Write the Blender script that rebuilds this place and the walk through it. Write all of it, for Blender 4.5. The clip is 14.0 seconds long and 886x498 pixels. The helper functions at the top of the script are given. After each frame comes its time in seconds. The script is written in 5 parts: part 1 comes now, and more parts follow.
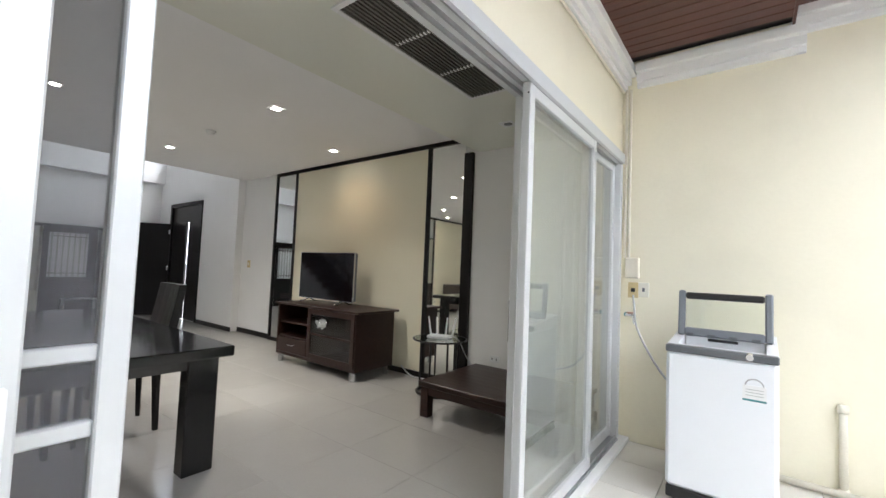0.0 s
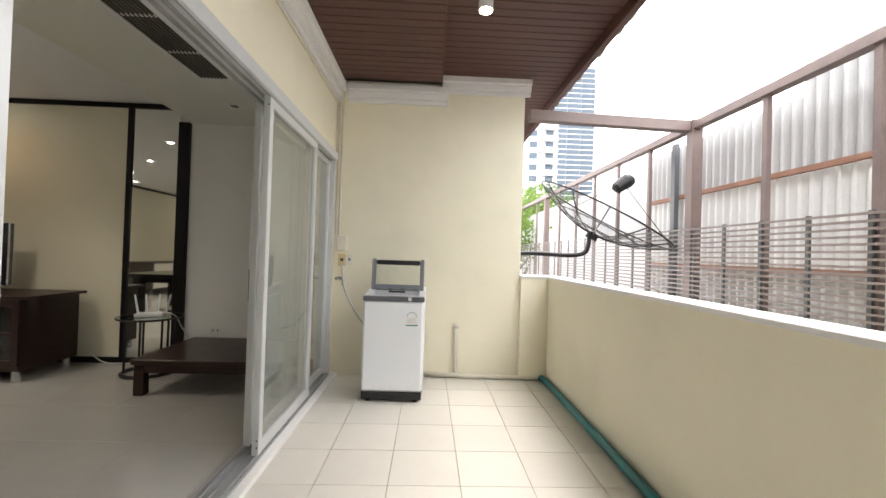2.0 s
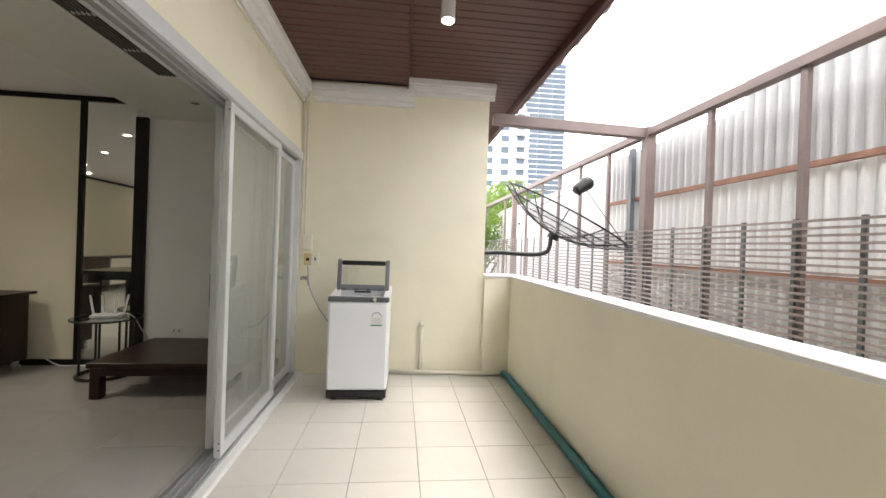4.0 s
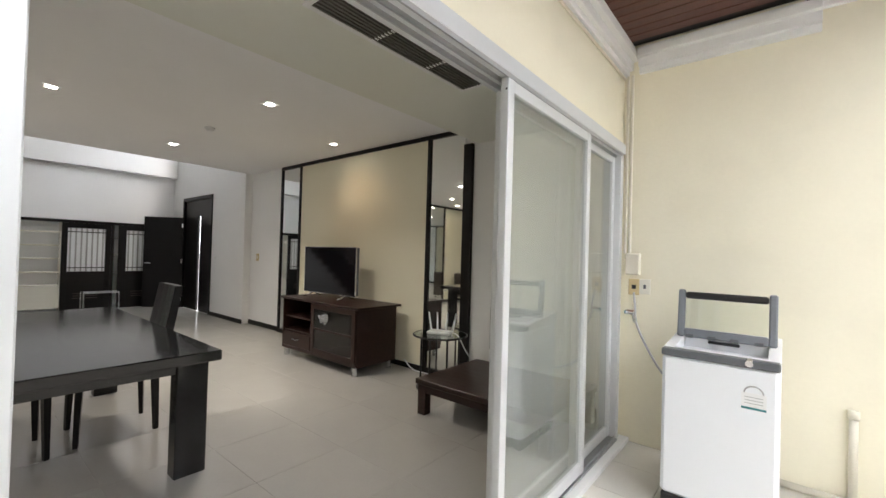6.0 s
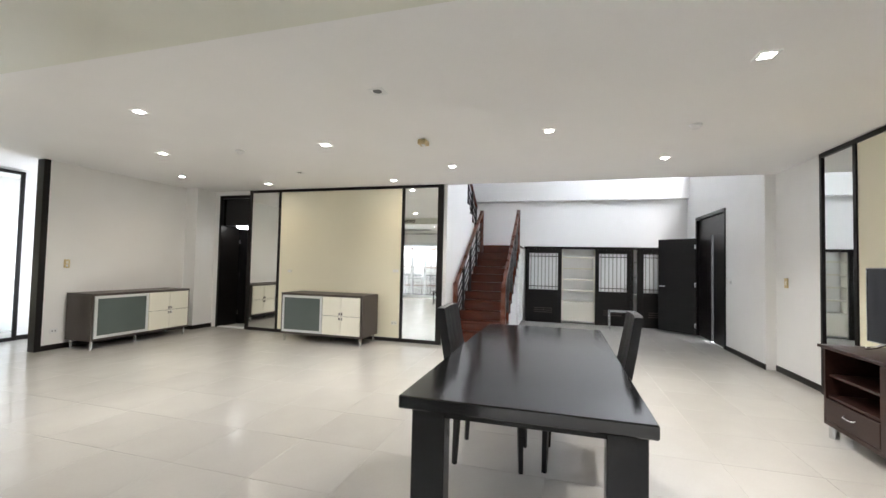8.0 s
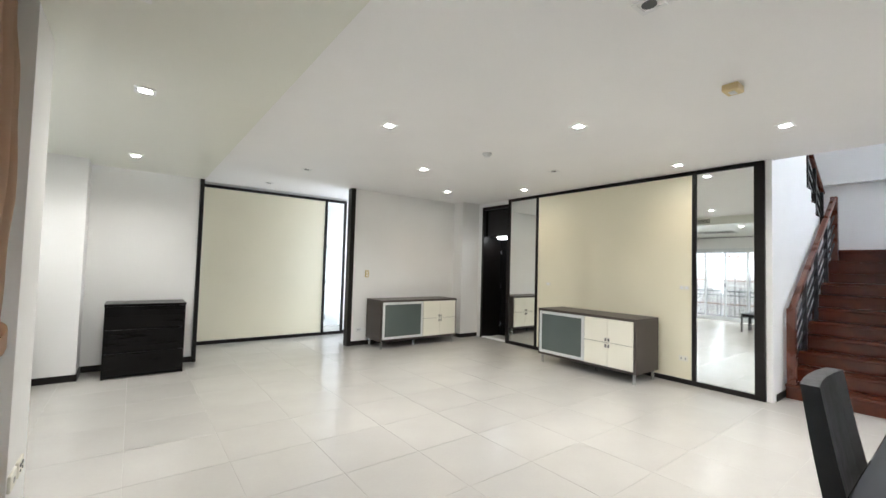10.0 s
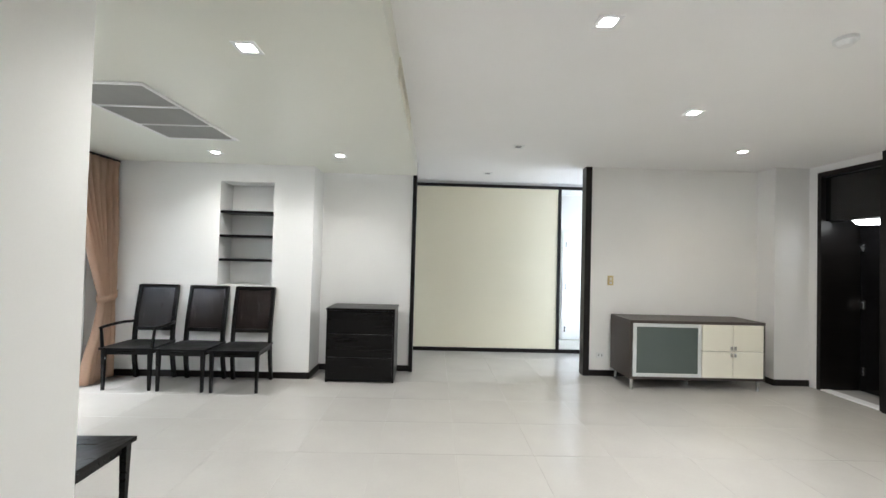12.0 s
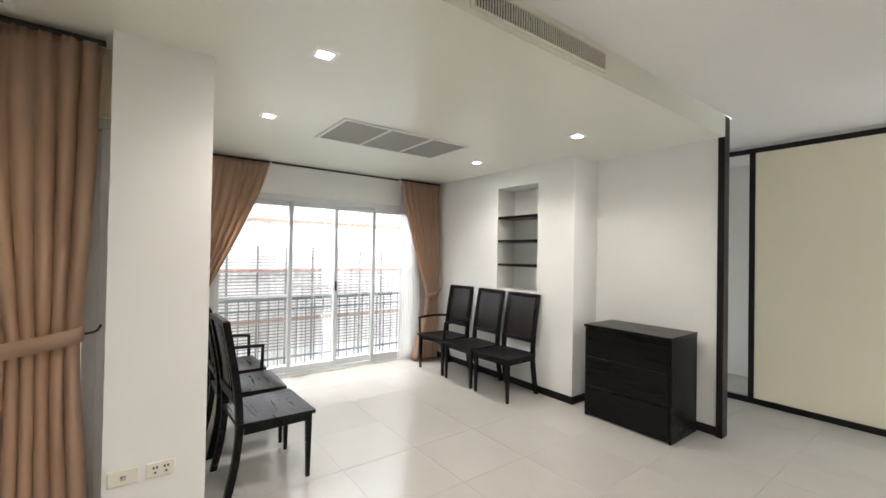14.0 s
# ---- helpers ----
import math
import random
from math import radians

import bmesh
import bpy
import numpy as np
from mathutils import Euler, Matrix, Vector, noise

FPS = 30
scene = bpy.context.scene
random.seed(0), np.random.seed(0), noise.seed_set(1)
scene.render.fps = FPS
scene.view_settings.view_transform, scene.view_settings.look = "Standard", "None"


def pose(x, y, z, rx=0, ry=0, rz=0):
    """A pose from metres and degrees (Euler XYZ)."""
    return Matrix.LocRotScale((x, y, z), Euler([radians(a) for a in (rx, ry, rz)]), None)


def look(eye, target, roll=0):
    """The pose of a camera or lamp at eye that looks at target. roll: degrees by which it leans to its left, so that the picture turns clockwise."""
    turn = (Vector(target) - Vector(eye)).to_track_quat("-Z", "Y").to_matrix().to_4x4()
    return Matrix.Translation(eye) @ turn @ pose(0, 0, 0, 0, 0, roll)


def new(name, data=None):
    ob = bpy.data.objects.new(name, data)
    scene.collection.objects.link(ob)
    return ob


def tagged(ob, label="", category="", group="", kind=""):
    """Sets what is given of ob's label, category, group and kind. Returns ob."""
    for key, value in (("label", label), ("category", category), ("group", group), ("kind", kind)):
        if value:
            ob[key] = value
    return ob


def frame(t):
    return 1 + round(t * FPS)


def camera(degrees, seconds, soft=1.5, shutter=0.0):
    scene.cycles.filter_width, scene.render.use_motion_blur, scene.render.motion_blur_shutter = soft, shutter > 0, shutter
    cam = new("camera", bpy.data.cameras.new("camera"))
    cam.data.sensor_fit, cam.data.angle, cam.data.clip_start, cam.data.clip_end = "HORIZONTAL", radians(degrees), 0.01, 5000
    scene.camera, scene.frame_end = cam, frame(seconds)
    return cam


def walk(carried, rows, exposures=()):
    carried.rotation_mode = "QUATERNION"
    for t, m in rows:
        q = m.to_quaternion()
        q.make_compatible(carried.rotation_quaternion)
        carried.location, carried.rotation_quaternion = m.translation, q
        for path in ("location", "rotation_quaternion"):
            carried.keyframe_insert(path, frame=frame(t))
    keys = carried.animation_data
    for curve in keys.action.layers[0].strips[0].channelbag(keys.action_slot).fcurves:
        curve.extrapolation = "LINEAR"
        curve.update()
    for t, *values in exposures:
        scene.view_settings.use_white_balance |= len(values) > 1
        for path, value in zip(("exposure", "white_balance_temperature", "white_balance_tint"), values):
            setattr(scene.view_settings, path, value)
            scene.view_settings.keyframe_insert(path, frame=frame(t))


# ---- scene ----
cam = camera(94.7, 14.0)
PATH = [
    (0, (1.135, 0.659, 1.26), (-0.07, 2.252, 1.36), 2.3),
    (0.5, (1.241, 0.429, 1.254), (0.419, 2.251, 1.348), 2.2),
    (1, (1.316, 0.206, 1.247), (0.884, 2.157, 1.317), 2.0),
    (1.5, (1.311, 0.081, 1.241), (1.163, 2.075, 1.285), 1.9),
    (2, (1.269, -0.052, 1.248), (1.341, 1.947, 1.273), 1.8),
    (2.2, (1.28, -0.124, 1.247), (1.421, 1.871, 1.271), 1.8),
    (4.3, (1.331, -0.146, 1.335), (1.539, 1.843, 1.326), 2.0),
    (4.5, (1.321, -0.044, 1.337), (1.445, 1.952, 1.336), 2.0),
    (5, (1.296, 0.292, 1.354), (1.044, 2.276, 1.356), 1.9),
    (5.5, (1.315, 0.57, 1.37), (0.571, 2.426, 1.385), 1.8),
    (6, (1.234, 0.823, 1.362), (-0.035, 2.368, 1.389), 1.6),
    (6.5, (1.095, 1.041, 1.363), (-0.573, 2.144, 1.402), 1.4),
    (7, (0.933, 1.268, 1.364), (-0.991, 1.809, 1.42), 1.4),
    (7.5, (0.728, 1.396, 1.348), (-1.271, 1.384, 1.414), 1.3),
    (8, (0.486, 1.495, 1.373), (-1.434, 0.942, 1.446), 1.3),
    (8.5, (0.261, 1.578, 1.397), (-1.491, 0.617, 1.475), 1.3),
    (9, (0.031, 1.524, 1.381), (-1.511, 0.253, 1.463), 1.3),
    (9.2, (-0.076, 1.448, 1.384), (-1.541, 0.09, 1.471), 1.3),
    (11.3, (-1.127, 0.21, 1.488), (-1.787, -1.677, 1.537), 1.8),
    (11.5, (-1.231, 0.076, 1.492), (-1.745, -1.856, 1.539), 1.7),
    (12, (-1.498, -0.259, 1.494), (-1.541, -2.258, 1.536), 1.5),
    (12.5, (-1.812, -0.553, 1.506), (-1.328, -2.494, 1.541), 1.4),
    (13, (-2.081, -0.888, 1.513), (-1.09, -2.625, 1.538), 1.1),
    (13.5, (-2.326, -1.235, 1.517), (-0.967, -2.703, 1.546), 1.0),
    (14, (-2.595, -1.615, 1.521), (-0.993, -2.812, 1.545), 1.0),
]
EXPOSURES = [(0, 1.5, 6100, 11), (1.0, 1.15, 6350, 11), (2.0, 0.88, 6800, 12), (4.5, 0.82, 6800, 12), (5.5, 1.12, 6600, 11), (6.5, 1.68, 6400, 12), (7.0, 2.0, 6350, 12), (7.5, 2.1, 6300, 12), (8.5, 2.24, 6000, 10), (9.2, 2.28, 6000, 10), (11.5, 2.28, 5750, 9), (12.5, 2.2, 5950, 10), (13.3, 2.12, 6150, 11), (14, 2.1, 6300, 12)]
walk(cam, [(t, look(eye, target, roll)) for t, eye, target, roll in PATH], EXPOSURES)

# ---- light ----
def sky_and_sun():
    w = bpy.data.worlds.new("world")
    scene.world = w
    w.use_nodes = True
    nt = w.node_tree
    bg = nt.nodes["Background"]
    sky = nt.nodes.new("ShaderNodeTexSky")
    sky.sky_type, sky.sun_disc = "NISHITA", False
    sky.sun_elevation, sky.sun_rotation = radians(62), radians(60)
    sky.air_density, sky.dust_density, sky.ozone_density = 1.4, 6.0, 1.0
    # hazy bright overcast: the sky mixed with an even white veil
    mix = nt.nodes.new("ShaderNodeMix")
    mix.data_type = "RGBA"
    mix.inputs["Factor"].default_value = 0.6
    mix.inputs["B"].default_value = (32.0, 32.6, 33.5, 1)
    nt.links.new(sky.outputs[0], mix.inputs["A"])
    nt.links.new(mix.outputs["Result"], bg.inputs["Color"])
    bg.inputs["Strength"].default_value = 0.15
    sun = new("sun", bpy.data.lights.new("sun", "SUN"))
    sun.data.energy, sun.data.angle, sun.data.color = 1.2, radians(25), (1.0, 0.97, 0.92)
    a, e = radians(60), radians(62)
    way = Vector((math.sin(a) * math.cos(e), math.cos(a) * math.cos(e), math.sin(e)))
    sun.matrix_world = look(way * 30, (0, 0, 0))


sky_and_sun()

# fill lamp that brightens the corridor, in an opening added at its west end
fill_lamp = bpy.data.lights.new("corridor_fill", "AREA")
fill_lamp.shape, fill_lamp.size, fill_lamp.size_y, fill_lamp.energy, fill_lamp.color = "RECTANGLE", 1.7, 0.95, 4.0, (0.98, 0.99, 1.0)
new("corridor_fill", fill_lamp).matrix_world = look((-5.27, -6.31, 1.43), (0, -6.31, 1.43), 90)

# ---- materials ----
def nodes_of(name):
    m = bpy.data.materials.new(name)
    m.use_nodes = True
    return m, m.node_tree, m.node_tree.nodes["Principled BSDF"]


def surface(name, color, rough=0.6, vary=0.08, scale=6.0, grain=60.0, bump=0.1, metal=0.0, stretch=(1, 1, 1), coat=0.0, spec=0.5, island=0.0, rough_vary=0.1, dirt=None, dirt_amount=0.0):
    """A painted or natural surface: two scales of tone, uneven gloss and fine relief."""
    m, nt, p = nodes_of(name)
    n, l = nt.nodes, nt.links
    tc = n.new("ShaderNodeTexCoord")
    mp = n.new("ShaderNodeMapping")
    mp.inputs["Scale"].default_value = stretch
    l.new(tc.outputs["Object"], mp.inputs[0])
    big = n.new("ShaderNodeTexNoise")
    big.inputs["Scale"].default_value, big.inputs["Detail"].default_value = scale, 5
    fine = n.new("ShaderNodeTexNoise")
    fine.inputs["Scale"].default_value, fine.inputs["Detail"].default_value = grain, 4
    l.new(mp.outputs[0], big.inputs["Vector"])
    l.new(mp.outputs[0], fine.inputs["Vector"])
    add = n.new("ShaderNodeMath")
    add.operation = "MULTIPLY_ADD"
    add.inputs[1].default_value = 0.4
    l.new(fine.outputs[0], add.inputs[0])
    l.new(big.outputs[0], add.inputs[2])
    ramp = n.new("ShaderNodeMapRange")
    ramp.inputs["From Min"].default_value, ramp.inputs["From Max"].default_value = 0.4, 1.0
    ramp.inputs["To Min"].default_value, ramp.inputs["To Max"].default_value = 1 - vary, 1 + vary
    l.new(add.outputs[0], ramp.inputs["Value"])
    src = ramp.outputs[0]
    if island:
        oi = n.new("ShaderNodeObjectInfo")
        mr = n.new("ShaderNodeMapRange")
        mr.inputs["To Min"].default_value, mr.inputs["To Max"].default_value = 1 - island, 1 + island
        l.new(oi.outputs["Random"], mr.inputs["Value"])
        mu = n.new("ShaderNodeMath")
        mu.operation = "MULTIPLY"
        l.new(src, mu.inputs[0])
        l.new(mr.outputs[0], mu.inputs[1])
        src = mu.outputs[0]
    mul = n.new("ShaderNodeMix")
    mul.data_type, mul.blend_type = "RGBA", "MULTIPLY"
    mul.inputs["Factor"].default_value = 1.0
    mul.inputs["A"].default_value = (*color, 1)
    l.new(src, mul.inputs["B"])
    out = mul.outputs["Result"]
    if dirt:
        d = n.new("ShaderNodeTexNoise")
        d.inputs["Scale"].default_value, d.inputs["Detail"].default_value = 1.7, 8
        l.new(tc.outputs["Object"], d.inputs["Vector"])
        dr = n.new("ShaderNodeMapRange")
        dr.inputs["From Min"].default_value, dr.inputs["From Max"].default_value = 0.5, 0.75
        dr.inputs["To Max"].default_value = dirt_amount
        l.new(d.outputs[0], dr.inputs["Value"])
        dm = n.new("ShaderNodeMix")
        dm.data_type = "RGBA"
        dm.inputs["B"].default_value = (*dirt, 1)
        l.new(dr.outputs[0], dm.inputs["Factor"])
        l.new(out, dm.inputs["A"])
        out = dm.outputs["Result"]
    l.new(out, p.inputs["Base Color"])
    rr = n.new("ShaderNodeMapRange")
    rr.inputs["To Min"].default_value, rr.inputs["To Max"].default_value = max(0.02, rough - rough_vary), min(1, rough + rough_vary)
    l.new(big.outputs[0], rr.inputs["Value"])
    l.new(rr.outputs[0], p.inputs["Roughness"])
    p.inputs["Metallic"].default_value = metal
    p.inputs["Specular IOR Level"].default_value = spec
    p.inputs["Coat Weight"].default_value = coat
    if bump:
        b = n.new("ShaderNodeBump")
        b.inputs["Strength"].default_value, b.inputs["Distance"].default_value = bump, 0.003
        l.new(fine.outputs[0], b.inputs["Height"])
        l.new(b.outputs[0], p.inputs["Normal"])
    return m


def glass(name, color=(1, 1, 1), rough=0.0, ior=1.45):
    m, nt, p = nodes_of(name)
    p.inputs["Base Color"].default_value = (*color, 1)
    p.inputs["Transmission Weight"].default_value = 1.0
    p.inputs["Roughness"].default_value, p.inputs["IOR"].default_value = rough, ior
    return m


def glow(name, color, strength):
    m, nt, p = nodes_of(name)
    p.inputs["Emission Color"].default_value = (*color, 1)
    p.inputs["Emission Strength"].default_value = strength
    return m


def see_through(name, color, amount, rough=0.9):
    """Thin cloth or wire mesh: part of the light goes straight through."""
    m, nt, p = nodes_of(name)
    n, l = nt.nodes, nt.links
    p.inputs["Base Color"].default_value = (*color, 1)
    p.inputs["Roughness"].default_value = rough
    p.inputs["Alpha"].default_value = 1 - amount
    return m


WHITE = surface("white_wall_paint", (0.86, 0.86, 0.85), 0.55, 0.025, 1.5, 90, 0.03, rough_vary=0.03)
CEIL = surface("white_ceiling_paint", (0.90, 0.90, 0.90), 0.6, 0.02, 1.2, 80, 0.0, rough_vary=0.02)
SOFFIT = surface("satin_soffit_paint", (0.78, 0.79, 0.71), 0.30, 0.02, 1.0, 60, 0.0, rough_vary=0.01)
CREAM_OUT = surface("cream_outdoor_paint", (0.89, 0.845, 0.68), 0.7, 0.03, 1.2, 40, 0.25, dirt=(0.62, 0.58, 0.47), dirt_amount=0.22)
CREAM = surface("cream_wall_panel", (0.84, 0.80, 0.63), 0.5, 0.02, 1.3, 80, 0.05)
TRIM_WHITE = surface("white_plaster_moulding", (0.83, 0.83, 0.82), 0.6, 0.03, 4, 60, 0.1)
BLACKWOOD = surface("black_stained_wood", (0.008, 0.0065, 0.006), 0.35, 0.35, 3, 30, 0.12, spec=0.3, stretch=(1, 1, 14))
BLACKTOP = surface("black_lacquered_table", (0.008, 0.0075, 0.008), 0.11, 0.12, 3, 40, 0.03, spec=0.45, stretch=(1, 12, 12), rough_vary=0.05)
CHAIRBACK = surface("dark_lacquered_slat", (0.012, 0.007, 0.006), 0.24, 0.3, 3, 40, 0.06, spec=0.4, stretch=(14, 14, 1))
CHESTBLACK = surface("black_brown_veneer", (0.004, 0.0036, 0.0036), 0.3, 0.15, 3, 40, 0.06, spec=0.2, stretch=(1, 14, 14))
LEATHER = surface("black_leather", (0.009, 0.0085, 0.009), 0.38, 0.3, 20, 220, 0.3, spec=0.35)
WENGE = surface("dark_brown_wenge", (0.026, 0.011, 0.008), 0.34, 0.35, 3, 34, 0.12, spec=0.35, stretch=(1, 10, 14))
GREYWOOD = surface("dark_taupe_laminate", (0.058, 0.046, 0.040), 0.42, 0.18, 4, 50, 0.08, stretch=(1, 10, 10))
IVORY = surface("ivory_lacquer", (0.80, 0.78, 0.68), 0.35, 0.02, 3, 60, 0.03)
STAIRWOOD = surface("red_brown_varnished_wood", (0.085, 0.019, 0.008), 0.2, 0.4, 3, 26, 0.1, stretch=(10, 1, 1), rough_vary=0.08)
RAILWOOD = surface("brown_varnished_rail", (0.115, 0.036, 0.020), 0.28, 0.35, 3, 26, 0.1, stretch=(2, 2, 2))
ALU = surface("powder_coated_aluminium", (0.66, 0.68, 0.69), 0.38, 0.03, 6, 70, 0.03, metal=0.25)
ALUGREY = surface("grey_aluminium_track", (0.42, 0.43, 0.44), 0.4, 0.06, 6, 60, 0.04, metal=0.6)
CHROME = surface("brushed_steel", (0.62, 0.63, 0.65), 0.25, 0.06, 12, 90, 0.03, metal=1.0)
BLACKMETAL = surface("black_painted_steel", (0.009, 0.009, 0.010), 0.36, 0.2, 10, 90, 0.06)
BLACKPLASTIC = surface("black_plastic", (0.015, 0.015, 0.016), 0.4, 0.15, 10, 120, 0.05)
DARKGREY = surface("dark_grey_plastic", (0.11, 0.12, 0.13), 0.4, 0.1, 10, 120, 0.05)
WHITEPLASTIC = surface("white_plastic", (0.82, 0.83, 0.84), 0.35, 0.02, 6, 80, 0.03)
LIDGREY = surface("blue_grey_plastic", (0.20, 0.215, 0.24), 0.35, 0.08, 8, 120, 0.05)
ENAMEL = surface("white_enamel", (0.83, 0.86, 0.90), 0.28, 0.015, 3, 60, 0.0, rough_vary=0.01)
YELLOWED = surface("yellowed_plastic", (0.62, 0.50, 0.27), 0.45, 0.08, 8, 80, 0.05)
GREYPANEL = surface("grey_grille_cloth", (0.42, 0.42, 0.40), 0.8, 0.06, 8, 200, 0.2)
GRILLEDARK = surface("dark_brown_grille_slat", (0.13, 0.12, 0.105), 0.6, 0.1, 8, 120, 0.1)
# near-black sheet behind vent slats, coloured as the shade of a hollow duct
DARKVOID = surface("dark_void_sheet", (0.03, 0.03, 0.03), 0.9, 0.2, 5, 60, 0.1)
SCREEN = surface("black_screen_glass", (0.006, 0.006, 0.008), 0.08, 0.1, 3, 60, 0.0, rough_vary=0.02)
MIRROR = surface("mirror_silver", (0.86, 0.88, 0.86), 0.02, 0.01, 2, 30, 0.0, metal=1.0, rough_vary=0.01)
def dusty(name, film):
    """Clear glass with a thin even film of dust."""
    m = glass(name, (0.93, 0.97, 0.95), 0.0, 1.7)
    n, l = m.node_tree.nodes, m.node_tree.links
    dust, mix = n.new("ShaderNodeBsdfDiffuse"), n.new("ShaderNodeMixShader")
    dust.inputs["Color"].default_value = (0.72, 0.75, 0.71, 1)
    spots = n.new("ShaderNodeTexNoise")
    spots.inputs["Scale"].default_value, spots.inputs["Detail"].default_value = 2.5, 6
    mr = n.new("ShaderNodeMapRange")
    mr.inputs["To Min"].default_value, mr.inputs["To Max"].default_value = film * 0.7, film * 1.3
    l.new(spots.outputs[0], mr.inputs["Value"])
    l.new(mr.outputs[0], mix.inputs[0])
    l.new(n["Principled BSDF"].outputs[0], mix.inputs[1])
    l.new(dust.outputs[0], mix.inputs[2])
    l.new(mix.outputs[0], n["Material Output"].inputs[0])
    return m


DUSTY = dusty("dusty_glass", 0.08)
PANE = glass("clear_glass", (0.93, 0.97, 0.95), 0.0, 1.7)
TABLEGLASS = glass("dark_table_glass", (0.60, 0.68, 0.66))
SMOKED = glass("smoked_cabinet_glass", (0.28, 0.30, 0.30), 0.05)
FROSTED = surface("frosted_cabinet_glass", (0.10, 0.123, 0.118), 0.16, 0.06, 2, 90, 0.02)
INSECT = see_through("insect_screen_mesh", (0.12, 0.12, 0.13), 0.62)
WIRE = see_through("black_wire_mesh", (0.03, 0.03, 0.03), 0.68)
SHEER = see_through("white_sheer_cloth", (0.9, 0.9, 0.9), 0.45)
CURTAIN = surface("beige_curtain_cloth", (0.50, 0.375, 0.285), 0.85, 0.08, 5, 260, 0.3, spec=0.2)
def let_light_through(m, color, amount):
    nt = m.node_tree
    n, l = nt.nodes, nt.links
    tr = n.new("ShaderNodeBsdfTranslucent")
    tr.inputs["Color"].default_value = (*color, 1)
    mix = n.new("ShaderNodeMixShader")
    mix.inputs[0].default_value = amount
    l.new(n["Principled BSDF"].outputs[0], mix.inputs[1])
    l.new(tr.outputs[0], mix.inputs[2])
    l.new(mix.outputs[0], n["Material Output"].inputs["Surface"])


let_light_through(CURTAIN, (0.85, 0.66, 0.50), 0.5)
TILE_IN = surface("pale_polished_floor_tile", (0.45, 0.436, 0.41), 0.19, 0.05, 2.2, 50, 0.03, island=0.02, rough_vary=0.07)
TILE_OUT = surface("cream_balcony_tile", (0.70, 0.675, 0.62), 0.45, 0.06, 3.0, 70, 0.12, island=0.04, dirt=(0.5, 0.45, 0.38), dirt_amount=0.25)
GROUT_IN = surface("pale_grout", (0.425, 0.41, 0.385), 0.6, 0.1, 8, 80, 0.1)
GROUT = surface("grey_grout", (0.36, 0.33, 0.29), 0.85, 0.15, 8, 80, 0.2)
PLANK = surface("brown_painted_plank", (0.088, 0.032, 0.024), 0.5, 0.22, 4, 40, 0.15, stretch=(1, 8, 8), island=0.06)
BROWNSTEEL = surface("brown_painted_steel", (0.185, 0.138, 0.13), 0.5, 0.2, 5, 60, 0.15, dirt=(0.30, 0.20, 0.15), dirt_amount=0.4)
RUST = surface("rusty_purlin", (0.29, 0.15, 0.10), 0.7, 0.3, 6, 60, 0.2)
PALESHEET = surface("pale_painted_sheet", (0.78, 0.78, 0.77), 0.5, 0.07, 2, 40, 0.06, island=0.03)
CORRUGATED = surface("galvanised_sheet", (0.46, 0.46, 0.46), 0.5, 0.09, 2, 40, 0.06, metal=0.0, island=0.04)
SLATMETAL = surface("grey_brown_slat", (0.27, 0.225, 0.21), 0.5, 0.15, 5, 50, 0.1, metal=0.2)
TEAL = surface("teal_pvc_pipe", (0.02, 0.20, 0.22), 0.45, 0.15, 6, 60, 0.06)
PVC = surface("painted_pvc_pipe", (0.78, 0.74, 0.63), 0.5, 0.06, 6, 60, 0.08)
LEAF = surface("leaf_green", (0.085, 0.155, 0.03), 0.55, 0.4, 1.5, 20, 0.1)
let_light_through(LEAF, (0.20, 0.30, 0.05), 0.4)
BARK = surface("bark", (0.12, 0.08, 0.05), 0.9, 0.3, 6, 40, 0.6)
TOWER_WHITE = surface("white_tower_concrete", (0.72, 0.73, 0.74), 0.7, 0.06, 0.2, 3, 0.1)
TOWER_GLASS = surface("blue_tower_glazing", (0.06, 0.09, 0.125), 0.3, 0.25, 0.15, 2, 0.0)
CONCRETE = surface("grey_concrete", (0.34, 0.33, 0.32), 0.85, 0.15, 2, 40, 0.3)
ROOFTILE = surface("grey_brown_roof_tile", (0.20, 0.16, 0.14), 0.8, 0.25, 6, 50, 0.4, island=0.15)
ASPHALT = surface("dusty_ground", (0.16, 0.15, 0.14), 0.95, 0.2, 0.5, 20, 0.3)
WARMGLOW = glow("warm_bulb", (1.0, 0.86, 0.62), 26)
SOFTGLOW = glow("white_diffuser", (1.0, 0.97, 0.90), 3.0)
COOLGLOW = glow("white_bulb", (1.0, 0.95, 0.85), 26)


# ---- builders ----
def box(bm, x0, y0, z0, x1, y1, z1, bevel=0.0, seg=1):
    r = bmesh.ops.create_cube(bm, size=1)
    vs = r["verts"]
    for v in vs:
        v.co = Vector((x0 + (v.co.x + 0.5) * (x1 - x0), y0 + (v.co.y + 0.5) * (y1 - y0), z0 + (v.co.z + 0.5) * (z1 - z0)))
    if bevel:
        es = list({e for v in vs for e in v.link_edges})
        bmesh.ops.bevel(bm, geom=es, offset=bevel, segments=seg, affect="EDGES", profile=0.5)
    return bm


def boxes(*rows, bevel=0.0):
    bm = bmesh.new()
    for r in rows:
        box(bm, min(r[0], r[3]), min(r[1], r[4]), min(r[2], r[5]), max(r[0], r[3]), max(r[1], r[4]), max(r[2], r[5]), bevel)
    return bm


